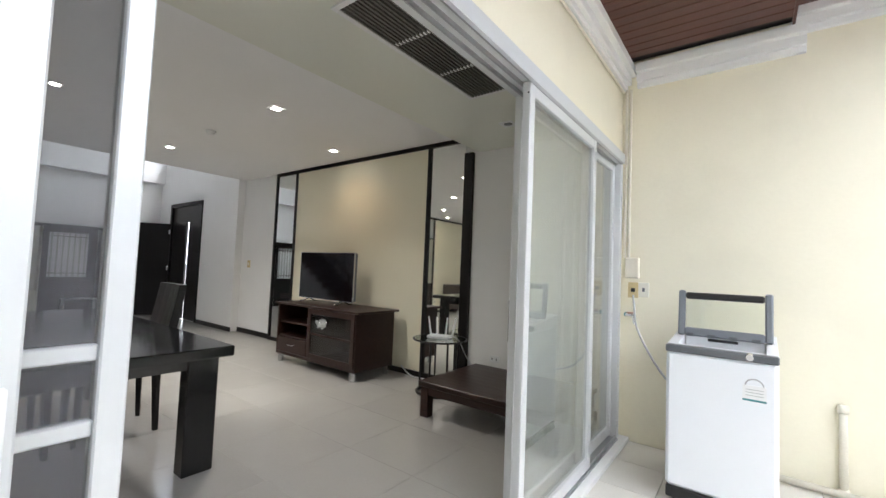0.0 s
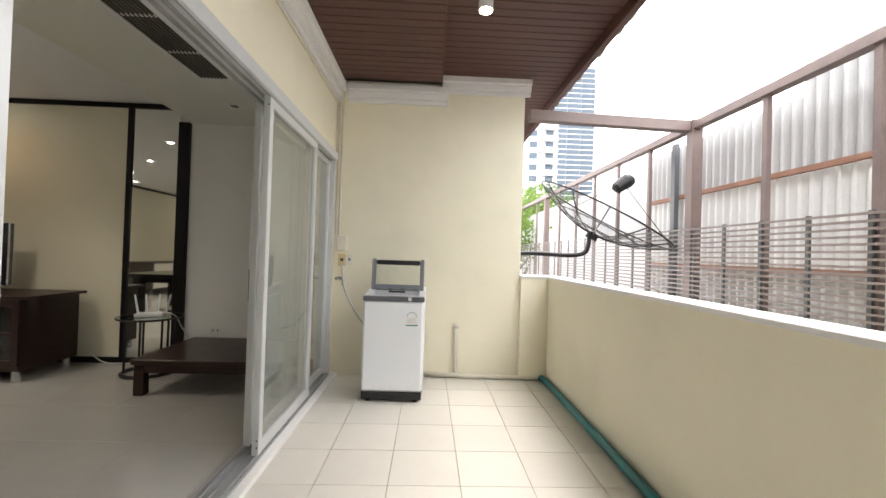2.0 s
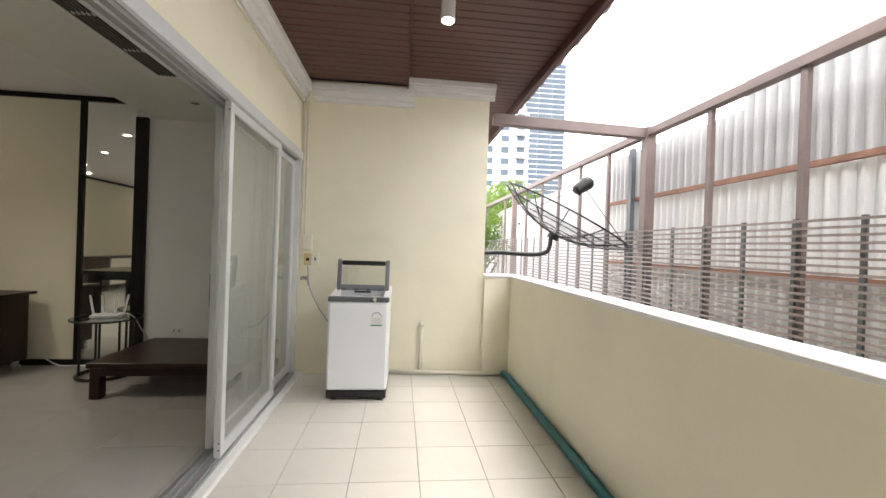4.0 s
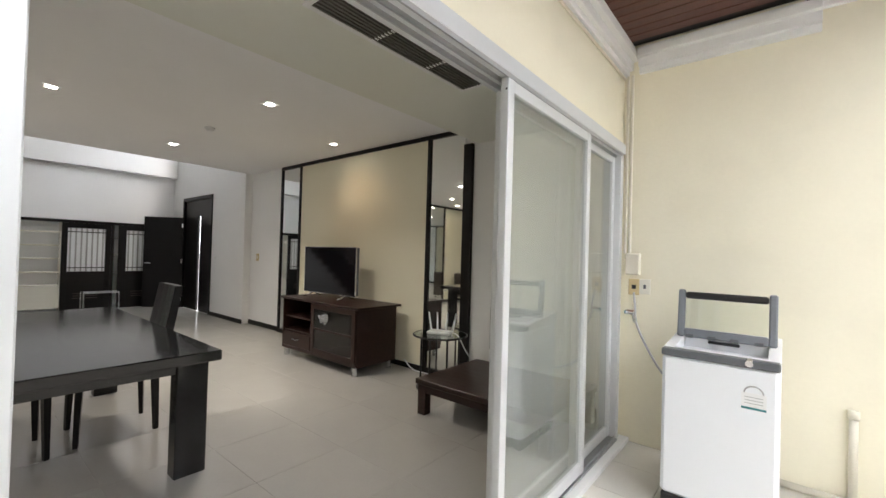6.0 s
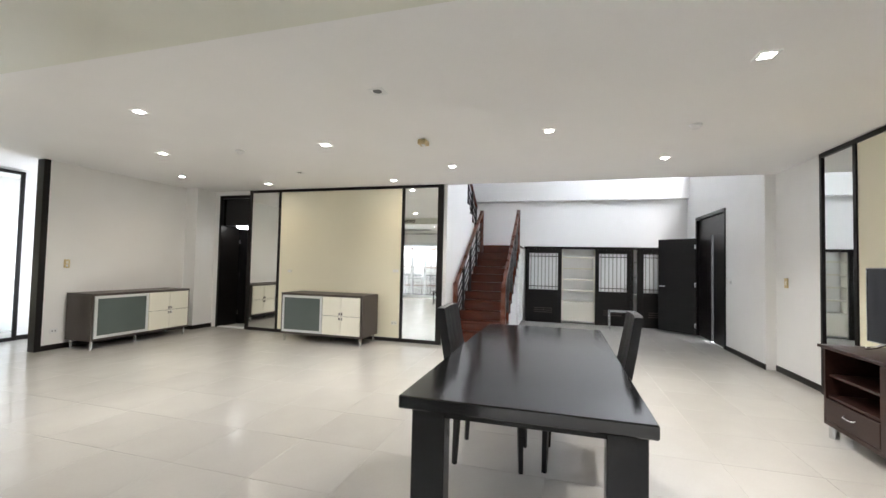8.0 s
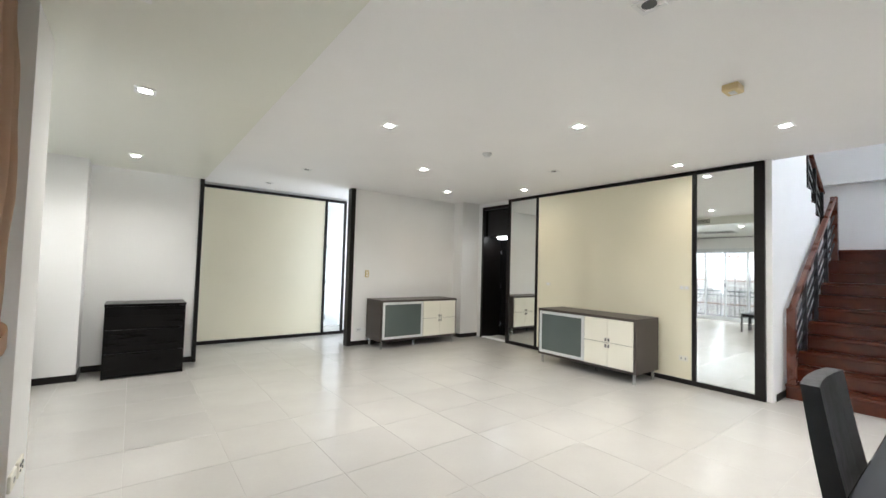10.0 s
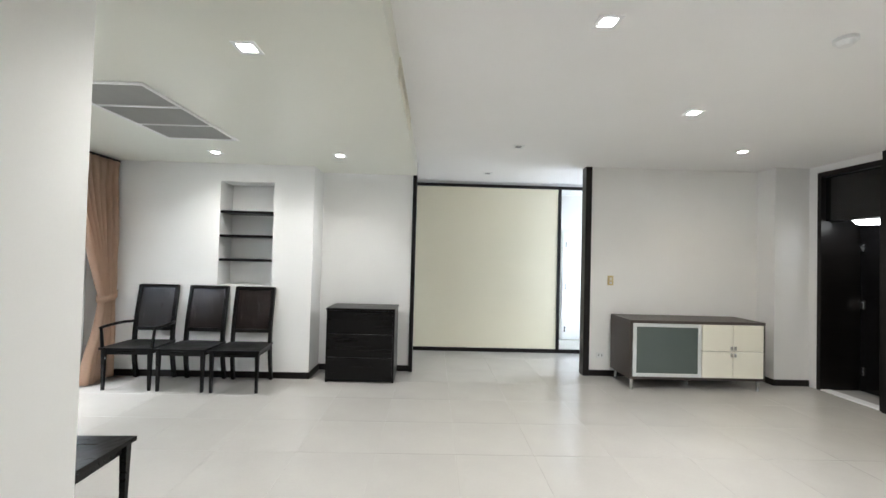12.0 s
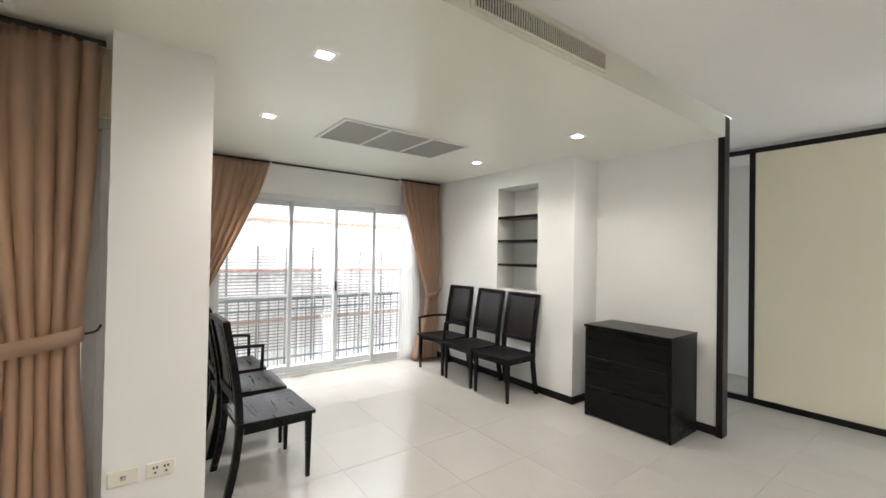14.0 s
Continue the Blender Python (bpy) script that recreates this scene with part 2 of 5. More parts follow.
def rod(bm, a, b, r, r2=None, seg=12):
    a, b = Vector(a), Vector(b)
    d = b - a
    q = d.to_track_quat("Z", "Y").to_matrix().to_4x4()
    bmesh.ops.create_cone(bm, cap_ends=True, segments=seg, radius1=r, radius2=r if r2 is None else r2, depth=d.length, matrix=Matrix.Translation((a + b) / 2) @ q)
    return bm


def sweep(bm, pts, r, seg=8):
    """A round tube along a line of points."""
    pts = [Vector(p) for p in pts]
    rings = []
    for i, p in enumerate(pts):
        d = (pts[min(i + 1, len(pts) - 1)] - pts[max(i - 1, 0)]).normalized()
        q = d.to_track_quat("Z", "Y").to_matrix()
        rings.append([bm.verts.new(p + q @ Vector((r * math.cos(2 * math.pi * k / seg), r * math.sin(2 * math.pi * k / seg), 0))) for k in range(seg)])
    for a, b in zip(rings, rings[1:]):
        for k in range(seg):
            bm.faces.new((a[k], a[(k + 1) % seg], b[(k + 1) % seg], b[k]))
    bm.faces.new(rings[0][::-1])
    bm.faces.new(rings[-1])
    return bm


def bend(pts, n=8):
    """A smooth line through points (Catmull-Rom)."""
    P = [Vector(p) for p in pts]
    P = [P[0]] + P + [P[-1]]
    out = []
    for i in range(1, len(P) - 2):
        for k in range(n):
            t = k / n
            a, b, c, d = P[i - 1:i + 3]
            out.append(0.5 * ((2 * b) + (c - a) * t + (2 * a - 5 * b + 4 * c - d) * t * t + (3 * b - a - 3 * c + d) * t ** 3))
    out.append(P[-2])
    return out


def mesh_of(name, bm, mat, smooth=False):
    me = bpy.data.meshes.new(name)
    bmesh.ops.recalc_face_normals(bm, faces=bm.faces)
    bm.to_mesh(me)
    bm.free()
    me.materials.append(mat)
    if smooth:
        for p in me.polygons:
            p.use_smooth = True
    return me


def part(name, bm, mat, parent=None, label="", smooth=False):
    ob = new(name, mesh_of(name, bm, mat, smooth))
    if parent:
        ob.parent = parent
    if label:
        ob["label"] = label
    return ob


def thing(name, at, label, category, turn=0, group="", kind=""):
    ob = new(name)
    ob.empty_display_size = 0.1
    ob.matrix_basis = pose(*at, 0, 0, turn)
    return tagged(ob, label, category, group, kind)


def solid(name, bm, mat, label, category, group="", kind="", smooth=False):
    return tagged(part(name, bm, mat, None, "", smooth), label, category, group, kind)


def structure(name, bm, mat, label, category, smooth=False):
    return solid(name, bm, mat, label, category, "", "structure", smooth)


def pane_of(name, bm, mat, parent=None, label=""):
    ob = part(name, bm, mat, parent, label)
    ob.visible_shadow = False
    return ob

# ---- the shell ----
XD = 0.30          # outer face of the wall with the sliding doors
XI = 0.16          # its inner face
YN = 4.40          # north wall of the living room
YE = 4.12          # end wall of the balcony
XW = -6.24         # west wall
YS = -5.60         # south wall
YC = -6.86         # far wall of the corridor
XB = 2.46          # bay window wall
YB = -1.92         # bay side wall
CZ, SZ = 2.745, 2.56
HALL_X = -9.97
HALL_N = 4.27
HALL_S = -0.38

# living room and corridor
structure("wall_north", boxes((-6.30, YN, 0, XD, YN + 0.16, 2.95)), WHITE, "white painted plaster wall behind the television panel", "wall")
structure("wall_hall_north", boxes((-7.72, HALL_N, 0, -6.30, HALL_N + 0.16, 3.55), (-10.2, HALL_N, 0, -9.32, HALL_N + 0.16, 3.55), (-9.32, HALL_N, 2.47, -7.72, HALL_N + 0.16, 3.55), (-10.2, HALL_N, 4.95, -6.18, HALL_N + 0.16, 5.4), (-10.2, HALL_N, 3.55, -9.5, HALL_N + 0.16, 4.95), (-6.7, HALL_N, 3.55, -6.18, HALL_N + 0.16, 4.95)), WHITE, "white painted hall wall with the double door", "wall")
structure("wall_west", boxes((XW - 0.12, -4.44, 0, XW, -0.38, CZ), (XW - 0.12, -5.20, 2.66, XW, -4.44, CZ), (XW - 0.12, -5.62, 0, XW, -5.20, CZ)), WHITE, "white painted wall behind the cream panel", "wall")
structure("wall_pier", boxes((XW, YS, 0, -5.80, -5.32, CZ)), WHITE, "white painted square pier in the corner", "wall")
structure("wall_south", boxes((XW - 0.12, YS - 0.12, 0, -3.56, YS, CZ)), WHITE, "white painted plaster wall", "wall")
structure("wall_south_bay", boxes((-1.199, -5.75, 0, -0.03, -5.63, SZ + 0.2), (-0.03, -5.75, 0, 0.45, -5.215, SZ + 0.2), (1.09, -5.75, 0, XB + 0.14, -5.215, SZ + 0.2), (0.45, -5.75, 0, 1.09, -5.215, 1.10), (0.45, -5.75, 2.345, 1.09, -5.215, SZ + 0.2), (0.45, -5.75, 1.10, 1.09, -5.52, 2.345)), WHITE, "white wall with a recessed shelf niche", "wall")
# the gap in the corridor's west end is added to let light in
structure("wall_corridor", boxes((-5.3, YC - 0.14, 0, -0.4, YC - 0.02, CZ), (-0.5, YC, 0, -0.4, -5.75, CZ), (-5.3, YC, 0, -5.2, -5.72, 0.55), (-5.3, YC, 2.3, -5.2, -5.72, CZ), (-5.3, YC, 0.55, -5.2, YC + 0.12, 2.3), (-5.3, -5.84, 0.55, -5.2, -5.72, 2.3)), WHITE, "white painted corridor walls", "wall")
structure("wall_bay_side", boxes((-0.10, YB - 0.005, 0, XB + 0.14, -1.50, SZ + 0.2)), WHITE, "white painted pier and side wall of the bay", "wall")
structure("wall_bay_window", boxes((XB, -5.215, 0, XB + 0.14, -4.93, SZ + 0.2), (XB, -4.93, 2.20, XB + 0.14, -2.25, SZ + 0.2), (XB, -2.25, 0, XB + 0.14, YB - 0.005, SZ + 0.2)), WHITE, "white painted wall round the bay window", "wall")
structure("wall_over_doors", boxes((XI, -1.50, 2.201, XD, YE, 3.05), (XI, 4.051, 0, XD, YE, 2.201)), CREAM_OUT, "cream painted wall above the sliding doors", "wall")
structure("wall_doors_end", boxes((XI, YE, 0, XD, YN, 3.05)), WHITE, "white painted wall end beside the sliding doors", "wall")
structure("wall_hall_stairs", boxes((-7.78, HALL_S - 0.10, 0, XW - 0.12, HALL_S, 5.4)), WHITE, "white painted wall beside the staircase", "wall")
structure("wall_hall_west", boxes((HALL_X - 0.2, -2.0, 0, HALL_X, 0.62, 2.98), (HALL_X - 0.2, 0.62, 1.85, HALL_X, HALL_N, 2.98), (HALL_X - 0.2, 0.62, 0, HALL_X - 0.55, HALL_N, 1.85), (HALL_X - 0.2, -2.0, 2.98, HALL_X + 0.16, HALL_N, 5.4)), WHITE, "white painted hall wall above the black doors", "wall")
structure("wall_hall_south", boxes((-10.2, -2.1, 0, -6.36, -2.0, 5.4)), WHITE, "white painted wall behind the upper flight", "wall")
structure("wall_hall_east", boxes((-6.30, -2.0, CZ + 0.02, -6.18, HALL_N, 5.4), (-6.36, -2.0, 0, -6.24, -0.48, CZ)), WHITE, "white painted hall wall above the ceiling edge", "wall")
structure("ceiling_hall", boxes((-10.2, -2.1, 5.4, -6.18, HALL_N + 0.2, 5.5)), CEIL, "white ceiling of the stair hall", "ceiling")
structure("ceiling", boxes((-6.30, YS - 1.4, CZ, -1.25, YN, CZ + 0.1)), CEIL, "white painted flat ceiling with downlights", "ceiling")
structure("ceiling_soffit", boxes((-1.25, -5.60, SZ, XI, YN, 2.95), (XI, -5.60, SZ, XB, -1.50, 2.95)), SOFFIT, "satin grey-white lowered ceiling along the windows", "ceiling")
structure("ceiling_corridor", boxes((-1.25, YS - 1.4, CZ, -0.4, -5.75, CZ + 0.1)), CEIL, "white corridor ceiling", "ceiling")

# balcony shell
structure("wall_balcony_end", boxes((XD, YE, 0, 2.22, YE + 0.24, 3.05)), CREAM_OUT, "cream painted end wall of the balcony, lightly stained", "wall")
structure("wall_balcony_return", boxes((2.22, YE - 0.06, 0, 2.52, YE + 0.24, 1.03)), CREAM_OUT, "cream painted low wall beside the pilaster", "wall")
structure("parapet", boxes((2.50, -1.50, 0, 2.64, YE - 0.06, 1.03)), CREAM_OUT, "cream painted balcony parapet", "parapet")
structure("parapet_cap", boxes((2.485, -1.50, 1.03, 2.655, YE + 0.24, 1.055), (2.22, YE - 0.08, 1.03, 2.485, YE + 0.24, 1.055), bevel=0.004), TRIM_WHITE, "white painted parapet coping", "coping")


def moulding(bm, x0, y0, x1, y1, z0, z1, out, nx, ny):
    """A stepped plaster cornice along a wall; (nx, ny) points away from the wall."""
    h = z1 - z0
    for a, b, o in ((0.0, 0.25, 0.35), (0.25, 0.62, 0.62), (0.62, 1.0, 1.0)):
        xs = sorted((x0, x1, x0 + nx * out * o, x1 + nx * out * o))
        ys = sorted((y0, y1, y0 + ny * out * o, y1 + ny * out * o))
        box(bm, xs[0], ys[0], z0 + h * a, xs[-1], ys[-1], z0 + h * b, 0.004)


bm = bmesh.new()
moulding(bm, XD + 0.002, -1.5, XD + 0.002, YE, 2.76, 2.93, 0.10, 1, 0)
moulding(bm, XD + 0.11, YE - 0.002, 1.42, YE - 0.002, 2.76, 2.93, 0.10, 0, -1)
moulding(bm, 1.34, YE - 0.004, 2.27, YE - 0.004, 2.89, 3.045, 0.10, 0, -1)
structure("cornice", bm, TRIM_WHITE, "white stepped plaster cornice under the eaves", "cornice")

# plank ceiling of the eaves: grooved boards across the balcony
eave = thing("eaves_ceiling", (0, 0, 0), "brown painted grooved plank ceiling under the eaves", "ceiling", kind="structure")
bm = boxes((XD + 0.08, -1.5, 2.955, 1.36, YE - 0.08, 2.97))
part("backing", bm, BLACKWOOD, eave)
bm = boxes((1.36, -1.5, 3.065, 2.60, 9.0, 3.08))
part("backing", bm, BLACKWOOD, eave)
part("riser", boxes((1.345, -1.5, 2.925, 1.36, YE - 0.10, 3.06)), PLANK, eave)
pl_a = mesh_of("plank", boxes((XD + 0.08, 0.004, -0.022, 1.345, 0.092, 0, ), bevel=0.004), PLANK)
pl_b = mesh_of("plank", boxes((1.362, 0.004, -0.022, 2.60, 0.092, 0), bevel=0.004), PLANK)
y = -1.45
while y < 7.0:
    if y < YE - 0.2:
        o = new("plank", pl_a)
        o.parent, o.location = eave, (0, y, 2.95)
    o = new("plank", pl_b)
    o.parent, o.location = eave, (0, y, 3.062)
    y += 0.096
bm = bmesh.new()
box(bm, 2.60, -1.6, 2.96, 2.66, 9.0, 3.16, 0.006)
part("fascia", bm, PLANK, eave, "dark brown fascia board")
roof = thing("roof_edge", (0, 0, 0), "weathered grey-brown roof tiles along the eaves edge", "roof", kind="structure")
part("roof_slab", boxes((-0.1, -1.6, 3.16, 2.66, 9.0, 3.2)), ROOFTILE, roof)
bm = bmesh.new()
rod(bm, (2.52, 0, 3.21), (2.76, 0, 3.13), 0.075, 0.085, 10)
rt = mesh_of("roof_tile", bm, ROOFTILE)
for i in range(66):
    o = new("roof_tile", rt)
    o.parent = roof
    o.matrix_basis = pose(random.uniform(-0.015, 0.015), -1.5 + i * 0.155, random.uniform(-0.01, 0.01), 0, 0, random.uniform(-3, 3))

# closing walls seen by nobody
structure("wall_balcony_south", boxes((XD - 0.1, -1.50, 0, 2.6, -1.496, 3.05)), CREAM_OUT, "cream painted south end wall of the balcony", "wall")

# floor beds
structure("floor", boxes((-10.2, -7.0, -0.12, XI, HALL_N + 0.3, -0.0015), (XI, -5.75, -0.12, XB, -1.5, -0.0015)), GROUT_IN, "pale polished floor tiles with fine joints", "floor")
structure("balcony_floor", boxes((XD, -1.5, -0.12, 2.64, YE + 0.24, -0.008)), GROUT, "cream square balcony floor tiles", "floor")
structure("door_sill", boxes((XI, -1.5, -0.12, XD + 0.085, YE, 0.030), (XD + 0.085, -1.5, -0.12, XD + 0.15, 0.76, 0.030), bevel=0.004), TRIM_WHITE, "white painted raised sill under the sliding doors", "sill")
structure("bay_sill", boxes((XB, -4.93, -0.12, XB + 0.16, -2.25, 0.02)), TRIM_WHITE, "white painted sill under the bay window", "sill")

# skirting
sk = boxes((-6.29, HALL_N - 0.014, 0, -7.70, HALL_N, 0.075), (-6.29, YN - 0.014, 0, -5.21, YN, 0.075), (-1.30, YN - 0.014, 0, XI, YN, 0.075), (-3.56, YS, 0, -5.80, YS + 0.014, 0.075), (-5.80, -5.62, 0, -5.786, -5.306, 0.075), (-5.80, -5.32, 0, XW, -5.306, 0.075), (-1.199, -5.63, 0, -0.03, -5.616, 0.075), (-0.044, -5.62, 0, -0.03, -5.201, 0.075), (-0.03, -5.215, 0, XB, -5.201, 0.075), (-0.20, YB - 0.034, 0, XB, YB - 0.02, 0.075), (-5.2, YC, 0, -3.92, YC + 0.01, 0.075), (XW - 0.12, HALL_S, 0, -6.75, HALL_S + 0.012, 0.075))
structure("baseboard", sk, BLACKWOOD, "black stained wooden skirting board", "baseboard")


# cream feature panels with mirrors in black frames
def feature_wall(name, label, place, length, height, cuts, frame_d=0.03, bar=0.05):
    """cuts: (from, to, kind) along the wall, which runs along local x and faces local -y."""
    t = thing(name, place[:3], label, "wall panel", place[3], kind="structure")
    for a, b, kind in cuts:
        if kind == "mirror":
            part("mirror", boxes((a, -0.012, 0.05, b, 0.012, height - 0.05)), MIRROR, t, "tall narrow wall mirror")
        elif kind == "cream":
            part("cream_panel", boxes((a, -0.014, 0.05, b, 0.012, height - 0.05)), CREAM, t)
        else:
            part("frame_bar", boxes((a, -frame_d, 0.0, b, 0.012, height), bevel=0.002), BLACKWOOD, t)
    part("top_rail", boxes((0, -frame_d - 0.002, height - 0.05, length, 0.012, height), bevel=0.002), BLACKWOOD, t)
    part("bottom_rail", boxes((0, -frame_d - 0.002, 0, length, 0.012, 0.06), bevel=0.002), BLACKWOOD, t)
    return t


feature_wall("tv_feature_wall", "cream wall panel between two mirrors in black wooden frames", (-5.21, YN - 0.013, 0, 0), 3.91, CZ - 0.005, ((0, 0.04, "bar"), (0.04, 0.56, "mirror"), (0.56, 0.61, "bar"), (0.61, 3.27, "cream"), (3.27, 3.32, "bar"), (3.32, 3.80, "mirror")))
structure("soffit_post", boxes((-1.41, YN - 0.05, 0, -1.30, YN, SZ + 0.0), bevel=0.003), BLACKWOOD, "black wooden post beside the mirror", "post")
feature_wall("west_feature_wall", "cream wall panel between two mirrors in black wooden frames", (XW + 0.013, -4.44, 0, 90), 4.0, CZ - 0.005, ((0, 0.05, "bar"), (0.05, 0.68, "mirror"), (0.68, 0.73, "bar"), (0.73, 3.24, "cream"), (3.24, 3.29, "bar"), (3.29, 3.90, "mirror"), (3.90, 4.0, "bar")))
feature_wall("corridor_feature_wall", "cream wall panel with narrow mirrors in black frames", (-0.6, YC - 0.007, 0, 180), 3.35, 2.70, ((0.0, 0.04, "bar"), (0.04, 0.46, "mirror"), (0.46, 0.51, "bar"), (0.51, 2.90, "cream"), (2.90, 2.95, "bar"), (2.95, 3.30, "mirror"), (3.30, 3.35, "bar")))
structure("post_south_a", boxes((-1.25, -5.70, 0, -1.20, -5.59, CZ), bevel=0.003), BLACKWOOD, "black wooden post at the wall end", "post")
structure("post_south_b", boxes((-3.56, -5.72, 0, -3.48, -5.58, CZ), bevel=0.003), BLACKWOOD, "black wooden post at the wall end", "post")


# ---- sliding doors ----
def sash(name, parent, y0, y1, x, z0, z1, rails=(), infill=PANE, stile=0.06, mat=ALU):
    """A framed glass leaf in the plane x, from y0 to y1."""
    leaf = part(name, boxes((x - 0.02, y0, z0, x + 0.02, y0 + stile, z1), (x - 0.02, y1 - stile, z0, x + 0.02, y1, z1), (x - 0.018, y0 + stile, z0, x + 0.018, y1 - stile, z0 + 0.07), (x - 0.018, y0 + stile, z1 - 0.06, x + 0.018, y1 - stile, z1), *[(x - 0.012, y0 + stile, r - 0.013, x + 0.012, y1 - stile, r + 0.013) for r in rails], bevel=0.003), mat, parent)
    pane_of("pane", boxes((x - 0.003, y0 + stile, z0 + 0.07, x + 0.003, y1 - stile, z1 - 0.06)), infill, leaf)
    return leaf


d1 = thing("door_1", (0, 0, 0), "white aluminium sliding glass doors, half open to the balcony", "sliding door", kind="structure")
part("door_frame", boxes((0.18, -1.5, 2.142, 0.322, 4.05, 2.20), (0.322, -1.5, 2.150, 0.338, 4.05, 2.225), (0.18, 3.99, 0.035, 0.325, 4.05, 2.142), (0.18, -1.5, 0.035, 0.325, -1.45, 2.142), bevel=0.003), ALU, d1, "white aluminium door frame")
part("track", boxes((0.18, -1.45, 0.031, 0.335, 3.99, 0.046), (0.212, -1.45, 0.046, 0.218, 3.99, 0.060), (0.257, -1.45, 0.046, 0.263, 3.99, 0.060), (0.312, -1.45, 0.046, 0.318, 3.99, 0.060)), ALUGREY, d1, "grey aluminium door track")
part("top_track", boxes((0.234, -1.45, 2.122, 0.240, 3.99, 2.142), (0.284, -1.45, 2.122, 0.290, 3.99, 2.142), (0.328, -1.45, 2.130, 0.336, 3.99, 2.1495)), ALUGREY, d1)
leaf = sash("leaf", d1, 2.335, 3.335, 0.313, 0.058, 2.138, infill=DUSTY, stile=0.052)
for z in (0.10, 0.14, 2.08):
    part("screw", boxes((0.318, 2.3335, z, 0.326, 2.3355, z + 0.008)), BLACKPLASTIC, leaf, "dark screw hole")
leaf = sash("leaf", d1, 2.452, 3.46, 0.214, 0.058, 2.138, infill=DUSTY, stile=0.052)
part("pull", boxes((0.186, 2.462, 0.92, 0.194, 2.487, 1.12), bevel=0.002), BLACKPLASTIC, leaf, "black finger pull")
sash("fixed_leaf", d1, 3.31, 3.99, 0.260, 0.058, 2.138, infill=DUSTY, stile=0.052)
leaf = sash("screen_leaf", d1, -0.22, 0.896, 0.300, 0.058, 2.138, rails=(0.99, 1.108), infill=INSECT, stile=0.040)
part("pull", boxes((0.272, 0.865, 1.06, 0.2795, 0.889, 1.18), bevel=0.003), BLACKPLASTIC, leaf, "black door pull")
part("outer_track", boxes((0.339, -1.45, 0.036, 0.44, 0.72, 0.052), (0.339, -1.45, 2.10, 0.44, 0.72, 2.165), bevel=0.002), ALU, d1, "white aluminium outer track")
leaf = sash("leaf", d1, -0.40, 0.756, 0.405, 0.053, 2.099, stile=0.048)
part("latch", boxes((0.426, 0.71, 0.86, 0.438, 0.745, 1.10), bevel=0.004), WHITEPLASTIC, leaf, "white latch")
sash("fixed_leaf", d1, -1.45, -0.22, 0.228, 0.058, 2.138)

# bay window doors
w1 = thing("window_1", (0, 0, 0), "white aluminium sliding glass doors of the bay, closed", "window", kind="structure")
xb = XB + 0.06
part("window_frame", boxes((xb - 0.05, -4.93, 2.13, xb + 0.05, -2.25, 2.20), (xb - 0.05, -4.93, 0.02, xb + 0.05, -4.88, 2.13), (xb - 0.05, -2.30, 0.02, xb + 0.05, -2.25, 2.13), (xb - 0.05, -4.88, 0.02, xb + 0.05, -2.30, 0.05), bevel=0.003), ALU, w1)
leaf = sash("leaf", w1, -3.14, -2.30, xb + 0.022, 0.05, 2.13, rails=(0.98,), stile=0.042)
leaf = sash("leaf", w1, -3.70, -3.08, xb - 0.022, 0.05, 2.13, rails=(1.09,), stile=0.042)
part("pull", boxes((xb - 0.05, -3.69, 1.02, xb - 0.042, -3.665, 1.14), bevel=0.002), BLACKPLASTIC, leaf, "black finger pull")
leaf = sash("leaf", w1, -4.26, -3.66, xb + 0.022, 0.05, 2.13, stile=0.042)
part("pull", boxes((xb - 0.03, -4.25, 1.0, xb + 0.0, -4.23, 1.10), bevel=0.002), BLACKPLASTIC, leaf, "black finger pull")
sash("fixed_leaf", w1, -4.88, -4.20, xb - 0.022, 0.05, 2.13, stile=0.042)


